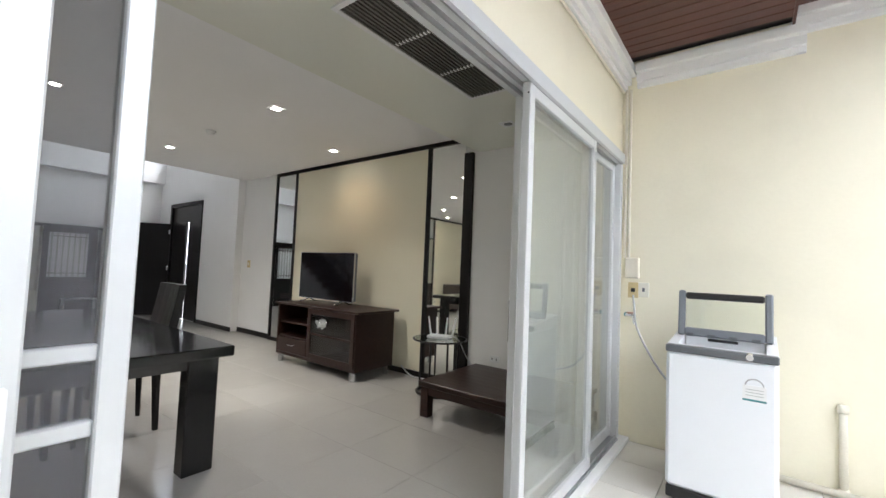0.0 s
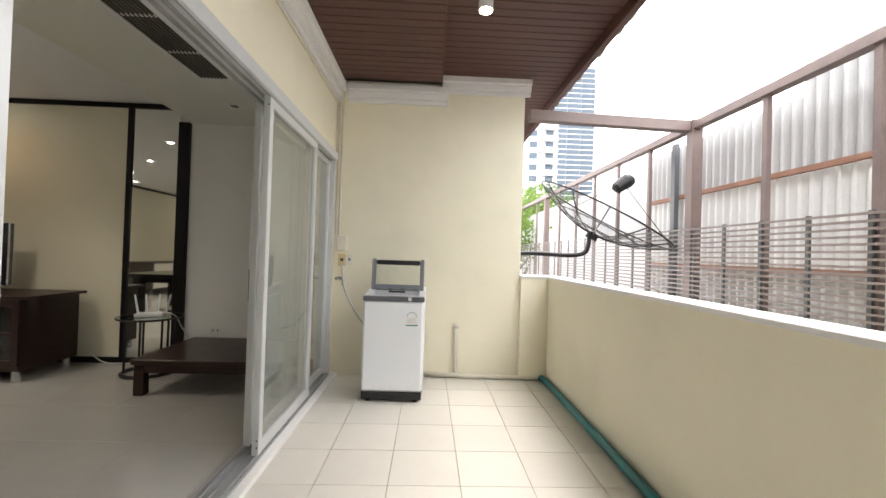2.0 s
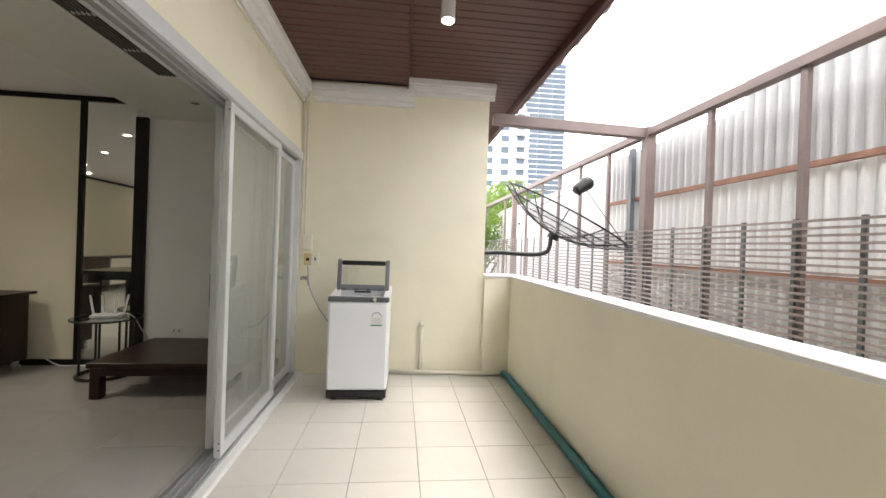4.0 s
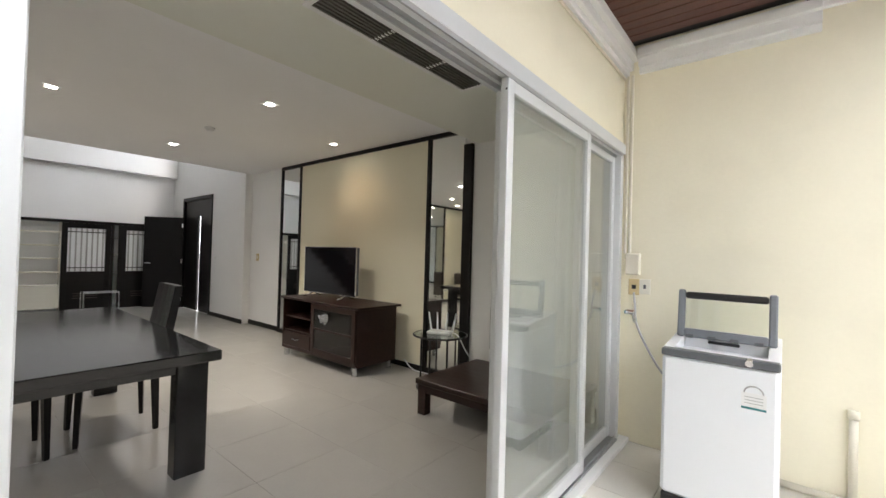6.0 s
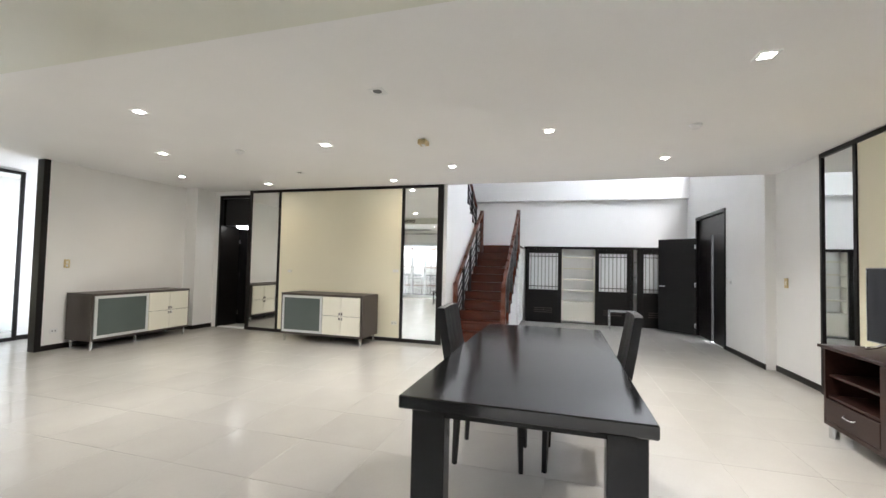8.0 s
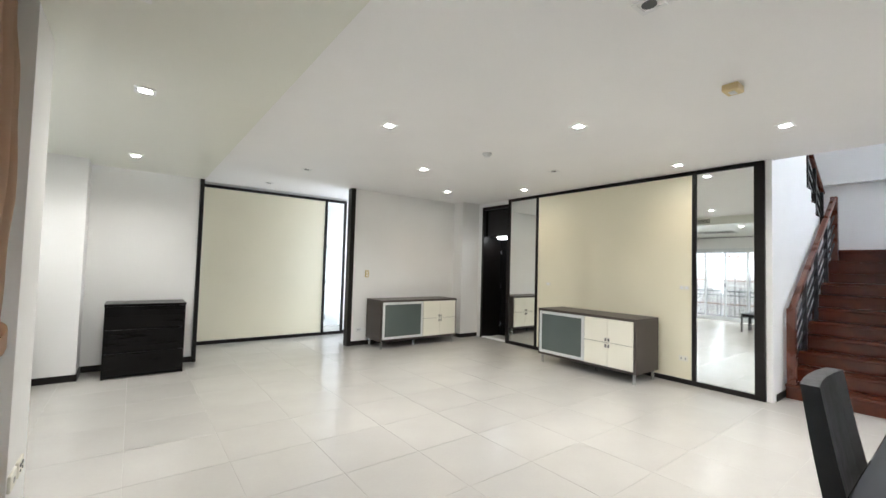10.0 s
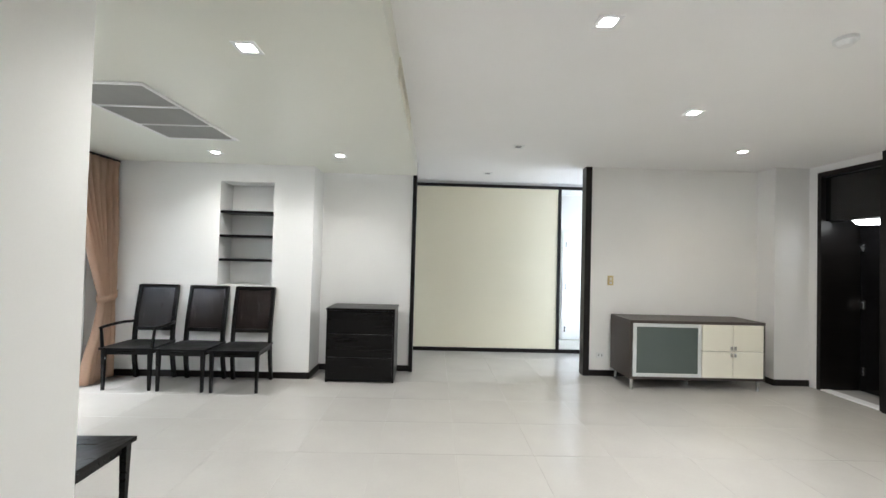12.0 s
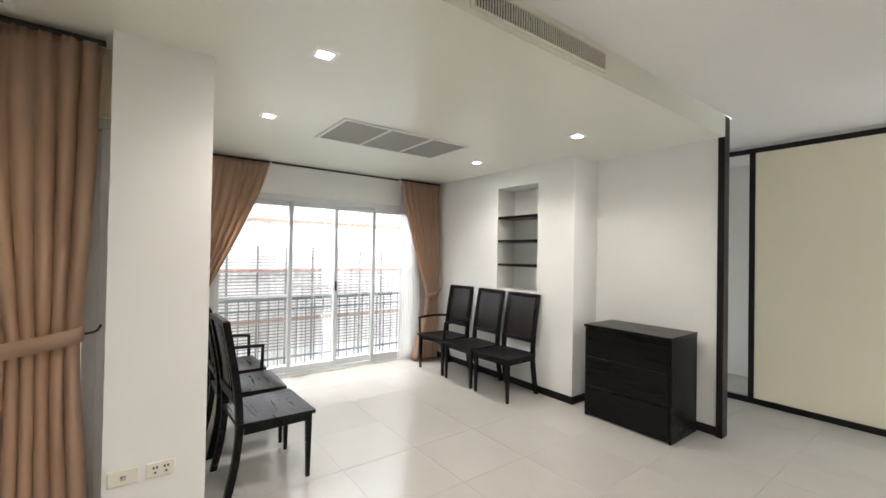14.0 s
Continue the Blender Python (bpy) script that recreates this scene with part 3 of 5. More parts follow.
# ---- curtains ----
def curtain(name, label, x, y0, y1, tie_y, tie_z, top, folds, depth=0.07, side=1, tie=True, pinch_w=0.17):
    t = thing(name, (0, 0, 0), label, "curtain", group="beige curtains")
    bm = bmesh.new()
    n, rows = folds * 8, 44
    grid = []
    for j in range(rows + 1):
        z = top - (top - 0.015) * j / rows
        g = ((top - z) / (top - tie_z)) ** 1.25 if z > tie_z else math.exp(-((z - tie_z) / 0.75) ** 2)
        w = (1 - g) * abs(y1 - y0) * (1.0 if z > tie_z else 0.72) + g * pinch_w
        hang = (top - z) / top
        near = y0 if abs(y0 - tie_y) < abs(y1 - tie_y) else y1
        sgn = 1 if (y0 + y1) / 2 > near else -1
        a = near * (1 - g) + (tie_y - sgn * pinch_w / 2) * g
        line = []
        for i in range(n + 1):
            u = i / n
            ph = folds * 2 * math.pi * (u + 0.02 * math.sin(5.1 * u + 3 * hang))
            amp = depth * (0.35 + 0.65 * min(1, hang * 3)) * (1 - 0.35 * g) * (0.75 + 0.35 * math.sin(7.3 * u + 1.7))
            pinch = 0.014 * math.sin(ph * 3) * max(0, 1 - hang * 9)
            dx = amp * math.sin(ph) + pinch + 0.012 * noise.noise(Vector((u * 9, z * 3, folds)))
            line.append(bm.verts.new((x + dx, a + sgn * u * w + 0.25 * amp * math.cos(ph), z)))
        grid.append(line)
    for r0, r1 in zip(grid, grid[1:]):
        for i in range(n):
            bm.faces.new((r0[i], r0[i + 1], r1[i + 1], r1[i]))
    c = part("cloth", bm, CURTAIN, t, smooth=True)
    m = c.modifiers.new("thickness", "SOLIDIFY")
    m.thickness = 0.003
    bm = bmesh.new()
    box(bm, x - 0.012, min(y0, y1), top, x + 0.012, max(y0, y1), top + 0.025, 0.003)
    part("rail", bm, BLACKMETAL, t, "dark curtain rail")
    if tie:
        bm = bmesh.new()
        pts = [(x + (depth + 0.02) * math.cos(a), tie_y + (pinch_w / 2 + 0.02) * math.sin(a), tie_z + 0.035 * math.sin(a) * side) for a in [2 * math.pi * k / 20 for k in range(21)]]
        lo = [bm.verts.new((p[0], p[1], p[2] - 0.035)) for p in pts]
        hi = [bm.verts.new((p[0], p[1], p[2] + 0.035)) for p in pts]
        for k in range(20):
            bm.faces.new((lo[k], lo[k + 1], hi[k + 1], hi[k]))
        tb = part("tie_band", bm, CURTAIN, t, "beige cloth tie-back", smooth=True)
        tb.modifiers.new("thickness", "SOLIDIFY").thickness = 0.004
        bm = bmesh.new()
        hy = tie_y + side * (pinch_w / 2 + 0.03)
        sweep(bm, bend([(x, tie_y + side * (pinch_w / 2 + 0.01), tie_z + 0.03), (x, hy + side * 0.03, tie_z + 0.04), (x, hy + side * 0.05, tie_z + 0.07)]), 0.006)
        part("hook", bm, BLACKMETAL, t, "dark metal hook")
    return t


curtain("curtain", "beige cloth curtain tied back beside the bay window", XB - 0.14, -2.02, -2.80, -2.10, 1.05, 2.52, 7, side=1)
curtain("curtain", "beige cloth curtain tied back beside the bay window", XB - 0.20, -5.17, -4.50, -5.06, 0.95, 2.52, 7, side=-1)
curtain("curtain", "beige cloth curtain tied back beside the sliding doors", -0.02, -1.47, -0.72, -1.20, 1.08, 2.50, 9, depth=0.075, side=-1, pinch_w=0.40)


def sheer(x, y0, y1, top):
    bm = bmesh.new()
    n = 60
    a = [bm.verts.new((x + 0.018 * math.sin(i * 1.3) + 0.008 * math.sin(i * 0.37), y0 + (y1 - y0) * i / n, top)) for i in range(n + 1)]
    b = [bm.verts.new((x + 0.022 * math.sin(i * 1.3 + 0.3), y0 + (y1 - y0) * i / n, 0.02)) for i in range(n + 1)]
    for i in range(n):
        bm.faces.new((a[i], a[i + 1], b[i + 1], b[i]))
    o = solid("sheer_curtain", bm, SHEER, "white sheer curtain drawn to the window side", "curtain", smooth=True)
    return o


sheer(XB - 0.045, -4.95, -4.60, 2.50)
structure("curtain_rail", boxes((XB - 0.15, -4.5, 2.525, XB - 0.13, -2.82, 2.545)), BLACKMETAL, "dark curtain rail under the lowered ceiling", "curtain rail")


# ---- black dining chairs ----
def back_slat(i):
    bm = bmesh.new()
    x = -0.168 + i * 0.042
    vs = []
    for j in range(7):
        v = j / 6
        z = 0.595 + v * 0.46
        y = 0.214 + 0.07 * v ** 1.5 + 0.012 * (1 - (x / 0.18) ** 2)
        vs.append([bm.verts.new((x + dx, y + dy, z)) for dx, dy in ((-0.0205, -0.006), (0.0205, -0.006), (0.0205, 0.006), (-0.0205, 0.006))])
    for a, b in zip(vs, vs[1:]):
        for k in range(4):
            bm.faces.new((a[k], a[(k + 1) % 4], b[(k + 1) % 4], b[k]))
    bm.faces.new(vs[0][::-1])
    bm.faces.new(vs[-1])
    return mesh_of("back_slat", bm, CHAIRBACK)


BACK_SLATS = [back_slat(i) for i in range(9)]


def wood_chair(at, turn, arms, label):
    """Tall-backed black chair; the sitter faces local -y, the back stands at +y."""
    t = thing("dining_chair", at, label, "chair", turn, group="black dining chairs along the walls")
    w, d = 0.255, 0.44
    t.scale = (1.06, 1.04, 1.0)
    bm = bmesh.new()
    g = []
    for i in range(9):
        for j in range(7):
            u, v = i / 8 - 0.5, j / 6
            z = 0.452 - 0.016 * (1 - (2 * u) ** 2) * math.sin(math.pi * min(1, v * 1.05))
            g.append(((u * 2 * w * (1.0 - 0.1 * v)), -0.24 + v * 0.46, z))
    vt = [bm.verts.new(p) for p in g]
    vb = [bm.verts.new((p[0], p[1], p[2] - 0.024)) for p in g]
    for i in range(8):
        for j in range(6):
            a = i * 7 + j
            bm.faces.new((vt[a], vt[a + 7], vt[a + 8], vt[a + 1]))
            bm.faces.new((vb[a + 1], vb[a + 8], vb[a + 7], vb[a]))
    rim = [i * 7 for i in range(9)] + [56 + j for j in range(1, 7)] + [i * 7 + 6 for i in range(7, -1, -1)] + [j for j in range(5, 0, -1)]
    for a, b in zip(rim, rim[1:] + rim[:1]):
        bm.faces.new((vt[a], vb[a], vb[b], vt[b]))
    part("seat", bm, CHESTBLACK, t, smooth=False)
    part("apron", boxes((-0.215, -0.205, 0.375, 0.215, -0.185, 0.43), (-0.20, 0.17, 0.375, 0.20, 0.19, 0.43), (-0.215, -0.19, 0.375, -0.195, 0.18, 0.43), (0.195, -0.19, 0.375, 0.215, 0.18, 0.43)), CHESTBLACK, t)
    for sx in (-1, 1):
        bm = bmesh.new()
        rod(bm, (sx * 0.222, -0.208, 0), (sx * 0.222, -0.205, 0.432), 0.016, 0.026, 4)
        bmesh.ops.rotate(bm, verts=bm.verts, cent=(sx * 0.222, -0.205, 0), matrix=Matrix.Rotation(radians(45), 3, "Z"))
        part("leg", bm, CHESTBLACK, t)
        bm = bmesh.new()
        pts = [(sx * 0.205, 0.265, 0.0), (sx * 0.203, 0.222, 0.22), (sx * 0.20, 0.205, 0.45), (sx * 0.198, 0.225, 0.70), (sx * 0.196, 0.29, 1.085)]
        line = bend(pts, 5)
        rings = []
        for i, p in enumerate(line):
            r = 0.017
            rings.append([bm.verts.new(p + Vector((a * r, b * 0.020, 0))) for a, b in ((-1, -1), (1, -1), (1, 1), (-1, 1))])
        for a, b in zip(rings, rings[1:]):
            for k in range(4):
                bm.faces.new((a[k], a[(k + 1) % 4], b[(k + 1) % 4], b[k]))
        bm.faces.new(rings[0][::-1])
        bm.faces.new(rings[-1])
        part("back_leg", bm, CHESTBLACK, t)
    # woven back: upright strips between two rails
    bk = part("backrest", boxes((-0.185, 0.238, 0.60, 0.185, 0.243, 0.64)), WENGE, t, "dark brown slatted back panel")
    for me in BACK_SLATS:
        o = new("back_slat", me)
        o.parent = bk
    part("top_rail", boxes((-0.20, 0.268, 1.05, 0.20, 0.305, 1.09), bevel=0.006), CHESTBLACK, t)
    part("lower_rail", boxes((-0.19, 0.20, 0.56, 0.19, 0.232, 0.60), bevel=0.004), CHESTBLACK, t)
    if arms:
        for sx in (-1, 1):
            bm = bmesh.new()
            sweep(bm, bend([(sx * 0.20, 0.225, 0.665), (sx * 0.262, 0.08, 0.668), (sx * 0.27, -0.12, 0.662), (sx * 0.258, -0.215, 0.655)], 5), 0.016, 8)
            part("armrest", bm, CHESTBLACK, t, smooth=True)
            bm = bmesh.new()
            rod(bm, (sx * 0.238, -0.206, 0.43), (sx * 0.258, -0.206, 0.655), 0.016, 0.013, 8)
            part("arm_post", bm, CHESTBLACK, t)
    return t


SIDE = "black wooden side chair with a tall slatted back against the wall"
ARM = "black wooden armchair with a tall slatted back against the wall"
wood_chair((1.74, -4.90, 0), 180 + 2, True, ARM)
wood_chair((1.16, -4.89, 0), 180 - 1, False, SIDE)
wood_chair((0.60, -4.88, 0), 180 + 2, False, SIDE)
wood_chair((0.40, -2.345, 0), 2, False, SIDE)
wood_chair((1.02, -2.34, 0), -1, False, SIDE)
wood_chair((1.65, -2.33, 0), 1, True, ARM)


# ---- dining table and leather chairs ----
t = thing("dining_table", (-2.53, 1.33, 0), "long black lacquered wooden dining table", "table")
part("tabletop", boxes((-1.24, -0.545, 0.705, 1.24, 0.545, 0.765), bevel=0.006), BLACKTOP, t)
part("apron", boxes((-1.02, -0.47, 0.615, 1.02, -0.44, 0.705), (-1.02, 0.44, 0.615, 1.02, 0.47, 0.705), (-1.05, -0.44, 0.615, -1.02, 0.44, 0.705), (1.02, -0.44, 0.615, 1.05, 0.44, 0.705)), BLACKTOP, t)
for sx in (-1, 1):
    for sy in (-1, 1):
        part("leg", boxes((sx * 0.955, sy * 0.37, 0, sx * 1.065, sy * 0.54, 0.705), bevel=0.005), BLACKTOP, t)


def leather_chair(at, turn):
    """Upholstered chair facing local +y, back at -y."""
    t = thing("leather_chair", at, "black leather dining chair pushed under the table", "chair", turn, group="leather chairs at the table")
    part("seat", boxes((-0.22, -0.20, 0.40, 0.22, 0.25, 0.49), bevel=0.02), LEATHER, t)
    bm = bmesh.new()
    rows = []
    for j in range(9):
        v = j / 8
        z, y, th = 0.44 + v * 0.62, -0.22 - 0.02 * math.sin(v * 3) - 0.11 * v ** 1.4, 0.035 - 0.010 * v
        rows.append([bm.verts.new((u * 0.215, y + 0.016 * (1 - u * u) * -1 + s * th, z)) for u, s in [(-1, -1), (-0.5, -1), (0, -1), (0.5, -1), (1, -1), (1, 1), (0.5, 1), (0, 1), (-0.5, 1), (-1, 1)]])
    for a, b in zip(rows, rows[1:]):
        for k in range(10):
            bm.faces.new((a[k], a[(k + 1) % 10], b[(k + 1) % 10], b[k]))
    bm.faces.new(rows[0][::-1])
    bm.faces.new(rows[-1])
    part("backrest", bm, LEATHER, t, smooth=False)
    for sx in (-1, 1):
        for y0, y1 in ((-0.215, -0.20), (0.235, 0.225)):
            bm = bmesh.new()
            rod(bm, (sx * 0.205, y0, 0), (sx * 0.20, y1, 0.41), 0.019, 0.028, 4)
            part("leg", bm, LEATHER, t)
    return t


leather_chair((-2.51, 1.02, 0), 1)
leather_chair((-2.57, 1.65, 0), 178)


# ---- chest of drawers ----
t = thing("chest_of_drawers", (-0.655, -5.34, 0), "black-brown veneered chest of three drawers", "chest")
part("carcass", boxes((-0.40, -0.24, 0, -0.38, 0.235, 0.845), (0.38, -0.24, 0, 0.40, 0.235, 0.845), (-0.38, -0.24, 0, 0.38, -0.23, 0.845), (-0.38, -0.23, 0.01, 0.38, 0.22, 0.03), bevel=0.001), CHESTBLACK, t)
part("top", boxes((-0.405, -0.24, 0.845, 0.405, 0.255, 0.87), bevel=0.002), CHESTBLACK, t)
for i in range(3):
    part("drawer_front", boxes((-0.38, 0.232, 0.025 + i * 0.274, 0.38, 0.25, 0.292 + i * 0.274), bevel=0.002), CHESTBLACK, t)


# ---- low sideboards ----
def sideboard(at, turn, w, d, label):
    """Faces local -y; glass door on the viewer's left, two ivory drawers on the right."""
    t = thing("sideboard", at, label, "sideboard", turn, group="sideboards")
    h, b, s = 0.82, 0.13, w / 2
    part("body", boxes((-s, -d / 2, b, -s + 0.03, d / 2, h - 0.03), (s - 0.03, -d / 2, b, s, d / 2, h - 0.03), (-s + 0.03, -d / 2, b, s - 0.03, d / 2, b + 0.03), (-s + 0.03, d / 2 - 0.01, b + 0.03, s - 0.03, d / 2, h - 0.03), (0.03, -d / 2 + 0.02, b + 0.03, 0.05, d / 2 - 0.01, h - 0.03), bevel=0.0015), GREYWOOD, t)
    part("top", boxes((-s, -d / 2 - 0.004, h - 0.03, s, d / 2, h), bevel=0.002), GREYWOOD, t)
    part("shelf", boxes((-s + 0.03, -d / 2 + 0.04, 0.45, 0.03, d / 2 - 0.01, 0.468)), GREYWOOD, t)
    f = -d / 2
    door = part("glass_door", boxes((-s + 0.035, f - 0.018, b + 0.035, -s + 0.075, f, h - 0.035), (-0.005, f - 0.018, b + 0.035, 0.035, f, h - 0.035), (-s + 0.075, f - 0.018, b + 0.035, -0.005, f, b + 0.075), (-s + 0.075, f - 0.018, h - 0.075, -0.005, f, h - 0.035), bevel=0.002), ALU, t, "aluminium framed glass door")
    pane_of("pane", boxes((-s + 0.075, f - 0.011, b + 0.075, -0.005, f - 0.006, h - 0.075)), FROSTED, door)
    mid = (b + h) / 2
    for z0, z1, hz in ((b + 0.035, mid - 0.003, mid - 0.04), (mid + 0.003, h - 0.035, mid + 0.04)):
        for x0, x1, hx in ((0.045, (0.045 + s - 0.035) / 2 - 0.0015, -0.03), ((0.045 + s - 0.035) / 2 + 0.0015, s - 0.035, 0.03)):
            dr = part("drawer_front", boxes((x0, f - 0.018, z0, x1, f, z1), bevel=0.002), IVORY, t, "ivory lacquered front")
            hxx = (x1 - 0.02) if hx < 0 else (x0 + 0.02)
            part("handle", boxes((hxx - 0.012, f - 0.034, hz - 0.022, hxx + 0.012, f - 0.018, hz + 0.022), bevel=0.003), CHROME, dr, "small steel handle")
    for px, py in ((-s + 0.05, f + 0.05), (s - 0.05, f + 0.05), (-s + 0.05, -f - 0.05), (s - 0.05, -f - 0.05), (0.04, 0)):
        bm = bmesh.new()
        rod(bm, (px, py, 0), (px, py, b), 0.018, seg=14)
        rod(bm, (px, py, 0), (px, py, 0.02), 0.022, seg=14)
        part("leg", bm, CHROME, t, "round steel leg")
    return t


sideboard((-5.82, -2.34, 0), 90, 1.54, 0.58, "dark taupe sideboard with ivory drawers by the cream panel")
sideboard((-4.63, -5.28, 0), 180, 1.62, 0.52, "dark taupe sideboard with ivory drawers by the white wall")


# ---- television and its cabinet ----
t = thing("tv_cabinet", (-3.03, 3.96, 0), "dark brown television cabinet with open shelves and glazed door", "cabinet")
f = -0.30
part("top", boxes((-0.80, -0.325, 0.735, 0.82, 0.31, 0.76), bevel=0.004), WENGE, t)
for row in ((-0.76, f, 0.10, -0.735, 0.29, 0.735), (0.735, f, 0.10, 0.76, 0.29, 0.735), (-0.12, f + 0.01, 0.135, -0.095, 0.275, 0.735)):
    part("side_panel", boxes(row, bevel=0.002), WENGE, t)
part("bottom", boxes((-0.735, f, 0.10, 0.735, 0.29, 0.135), bevel=0.002), WENGE, t)
part("back_panel", boxes((-0.735, 0.275, 0.135, 0.735, 0.29, 0.735)), WENGE, t)
part("shelf", boxes((-0.735, f + 0.03, 0.50, -0.12, 0.275, 0.52)), WENGE, t)
part("shelf", boxes((-0.735, f + 0.02, 0.325, -0.12, 0.275, 0.345)), WENGE, t)
dr = part("drawer_front", boxes((-0.73, f - 0.002, 0.14, -0.124, f + 0.018, 0.32), bevel=0.003), WENGE, t)
bm = bmesh.new()
sweep(bm, bend([(-0.49, f, 0.25), (-0.475, f - 0.022, 0.238), (-0.38, f - 0.022, 0.238), (-0.365, f, 0.25)], 5), 0.007)
part("handle", bm, CHROME, dr, "curved steel handle", smooth=True)
door = part("glazed_door", boxes((-0.09, f - 0.018, 0.14, -0.03, f, 0.73), (0.69, f - 0.018, 0.14, 0.75, f, 0.73), (-0.03, f - 0.018, 0.14, 0.69, f, 0.20), (-0.03, f - 0.018, 0.67, 0.69, f, 0.73), bevel=0.002), WENGE, t)
part("glazing_bar", boxes((-0.03, f - 0.0145, 0.425, 0.69, f, 0.445)), WENGE, door)
pane_of("pane", boxes((-0.03, f - 0.008, 0.20, 0.69, f - 0.004, 0.67)), SMOKED, door, "smoked glass pane")
for px in (-0.70, 0.70):
    for py in (-0.26, 0.24):
        bm = bmesh.new()
        rod(bm, (px, py, 0), (px, py, 0.10), 0.034, seg=16)
        part("foot", bm, CHROME, t, "silver round foot")
bm = bmesh.new()
for k in range(26):
    a = random.uniform(0, 6.28)
    r = random.uniform(0.02, 0.085)
    q = Vector((0.16 + r * math.cos(a), f - 0.0225 - random.uniform(0, 0.014), 0.60 + 0.75 * r * math.sin(a)))
    box(bm, q.x - 0.022, q.y - 0.004, q.z - 0.018, q.x + 0.022, q.y + 0.004, q.z + 0.018, 0.006)
solid("ribbon_bow", bm, CHROME, "crumpled silver ribbon bow on the cabinet door", "ribbon").matrix_basis = pose(-3.0, 3.96, -0.02)

t = thing("television", (-3.30, 4.02, 0.76), "black flat television with a silver rim on two feet", "television", 1)
part("case", boxes((-0.535, -0.012, 0.055, 0.535, 0.045, 0.655), bevel=0.006), DARKGREY, t)
part("bezel", boxes((-0.545, -0.02, 0.045, 0.545, -0.004, 0.053), (-0.545, -0.02, 0.653, 0.545, -0.004, 0.661), (-0.545, -0.02, 0.053, -0.537, -0.004, 0.653), (0.537, -0.02, 0.053, 0.545, -0.004, 0.653), bevel=0.001), CHROME, t, "thin silver rim")
part("screen", boxes((-0.537, -0.016, 0.053, 0.537, -0.0125, 0.653)), SCREEN, t, "dark glossy screen")
for sx in (-1, 1):
    bm = bmesh.new()
    sweep(bm, bend([(sx * 0.36, -0.14, 0.008), (sx * 0.355, -0.08, 0.02), (sx * 0.34, 0.0, 0.05), (sx * 0.355, 0.08, 0.02), (sx * 0.36, 0.13, 0.008)], 5), 0.012)
    part("foot", bm, CHROME, t, "silver curved foot", smooth=True)

# cable behind the cabinet
bm = bmesh.new()
sweep(bm, bend([(-2.20, 4.33, 0.10), (-2.05, 4.32, 0.015), (-1.85, 4.31, 0.012), (-1.66, 4.33, 0.012)], 8), 0.007)
solid("floor_cable", bm, WHITEPLASTIC, "white cable lying along the skirting", "cable", smooth=True)

# ---- round side table, router, bench ----
t = thing("side_table", (-1.42, 4.05, 0), "round glass side table on black bent metal legs", "side table")
bm = bmesh.new()
rod(bm, (0, 0, 0.545), (0, 0, 0.553), 0.268, seg=48)
pane_of("tabletop", bm, TABLEGLASS, t, "round glass top")
bm = bmesh.new()
sweep(bm, [(0.273 * math.cos(a), 0.273 * math.sin(a), 0.545) for a in [2 * math.pi * k / 40 for k in range(41)]], 0.009)
part("rim", bm, BLACKMETAL, t, smooth=True)
for a in (20, 75, 140, 205, 280, 330):
    c, s_ = math.cos(radians(a)), math.sin(radians(a))
    bm = bmesh.new()
    rod(bm, (0.20 * c, 0.20 * s_, 0.03), (0.20 * c, 0.20 * s_, 0.54), 0.010)
    part("leg", bm, BLACKMETAL, t)
bm = bmesh.new()
sweep(bm, [(0.22 * math.cos(a), 0.22 * math.sin(a), 0.018) for a in [2 * math.pi * k / 40 for k in range(41)]], 0.016)
part("base_ring", bm, BLACKMETAL, t, smooth=True)

t = thing("router", (-1.42, 4.04, 0.554), "white wireless router with upright aerials on the side table", "router", 20)
part("body", boxes((-0.12, -0.07, 0, 0.12, 0.07, 0.032), bevel=0.01), WHITEPLASTIC, t)
for i, (x, lean) in enumerate(((-0.115, -0.035), (-0.045, -0.012), (0.045, 0.012), (0.115, 0.035))):
    bm = bmesh.new()
    rod(bm, (x, 0.06, 0.02), (x + lean, 0.07, 0.205), 0.011, 0.008, 8)
    part("aerial", bm, WHITEPLASTIC, t)
bm = bmesh.new()
sweep(bm, bend([(-1.32, 4.03, 0.575), (-1.24, 4.0, 0.60), (-1.18, 4.04, 0.56), (-1.15, 4.10, 0.44), (-1.14, 4.2, 0.32)], 8), 0.005)
solid("router_cable", bm, WHITEPLASTIC, "white router cable hanging off the side table", "cable", smooth=True)

t = thing("low_bench", (-0.52, 3.86, 0), "low dark brown wooden platform bench beside the door", "bench")
part("top", boxes((-0.63, -0.46, 0.255, 0.60, 0.46, 0.30), bevel=0.005), WENGE, t)
part("apron", boxes((-0.60, -0.44, 0.19, 0.57, -0.41, 0.255), (-0.60, 0.41, 0.19, 0.57, 0.44, 0.255), (-0.60, -0.41, 0.19, -0.57, 0.41, 0.255), (0.54, -0.41, 0.19, 0.57, 0.41, 0.255)), WENGE, t)
for sx, x0 in ((-1, -0.61), (1, 0.50)):
    for y0 in (-0.445, 0.365):
        part("leg", boxes((x0, y0, 0, x0 + 0.08, y0 + 0.08, 0.255), bevel=0.004), WENGE, t)


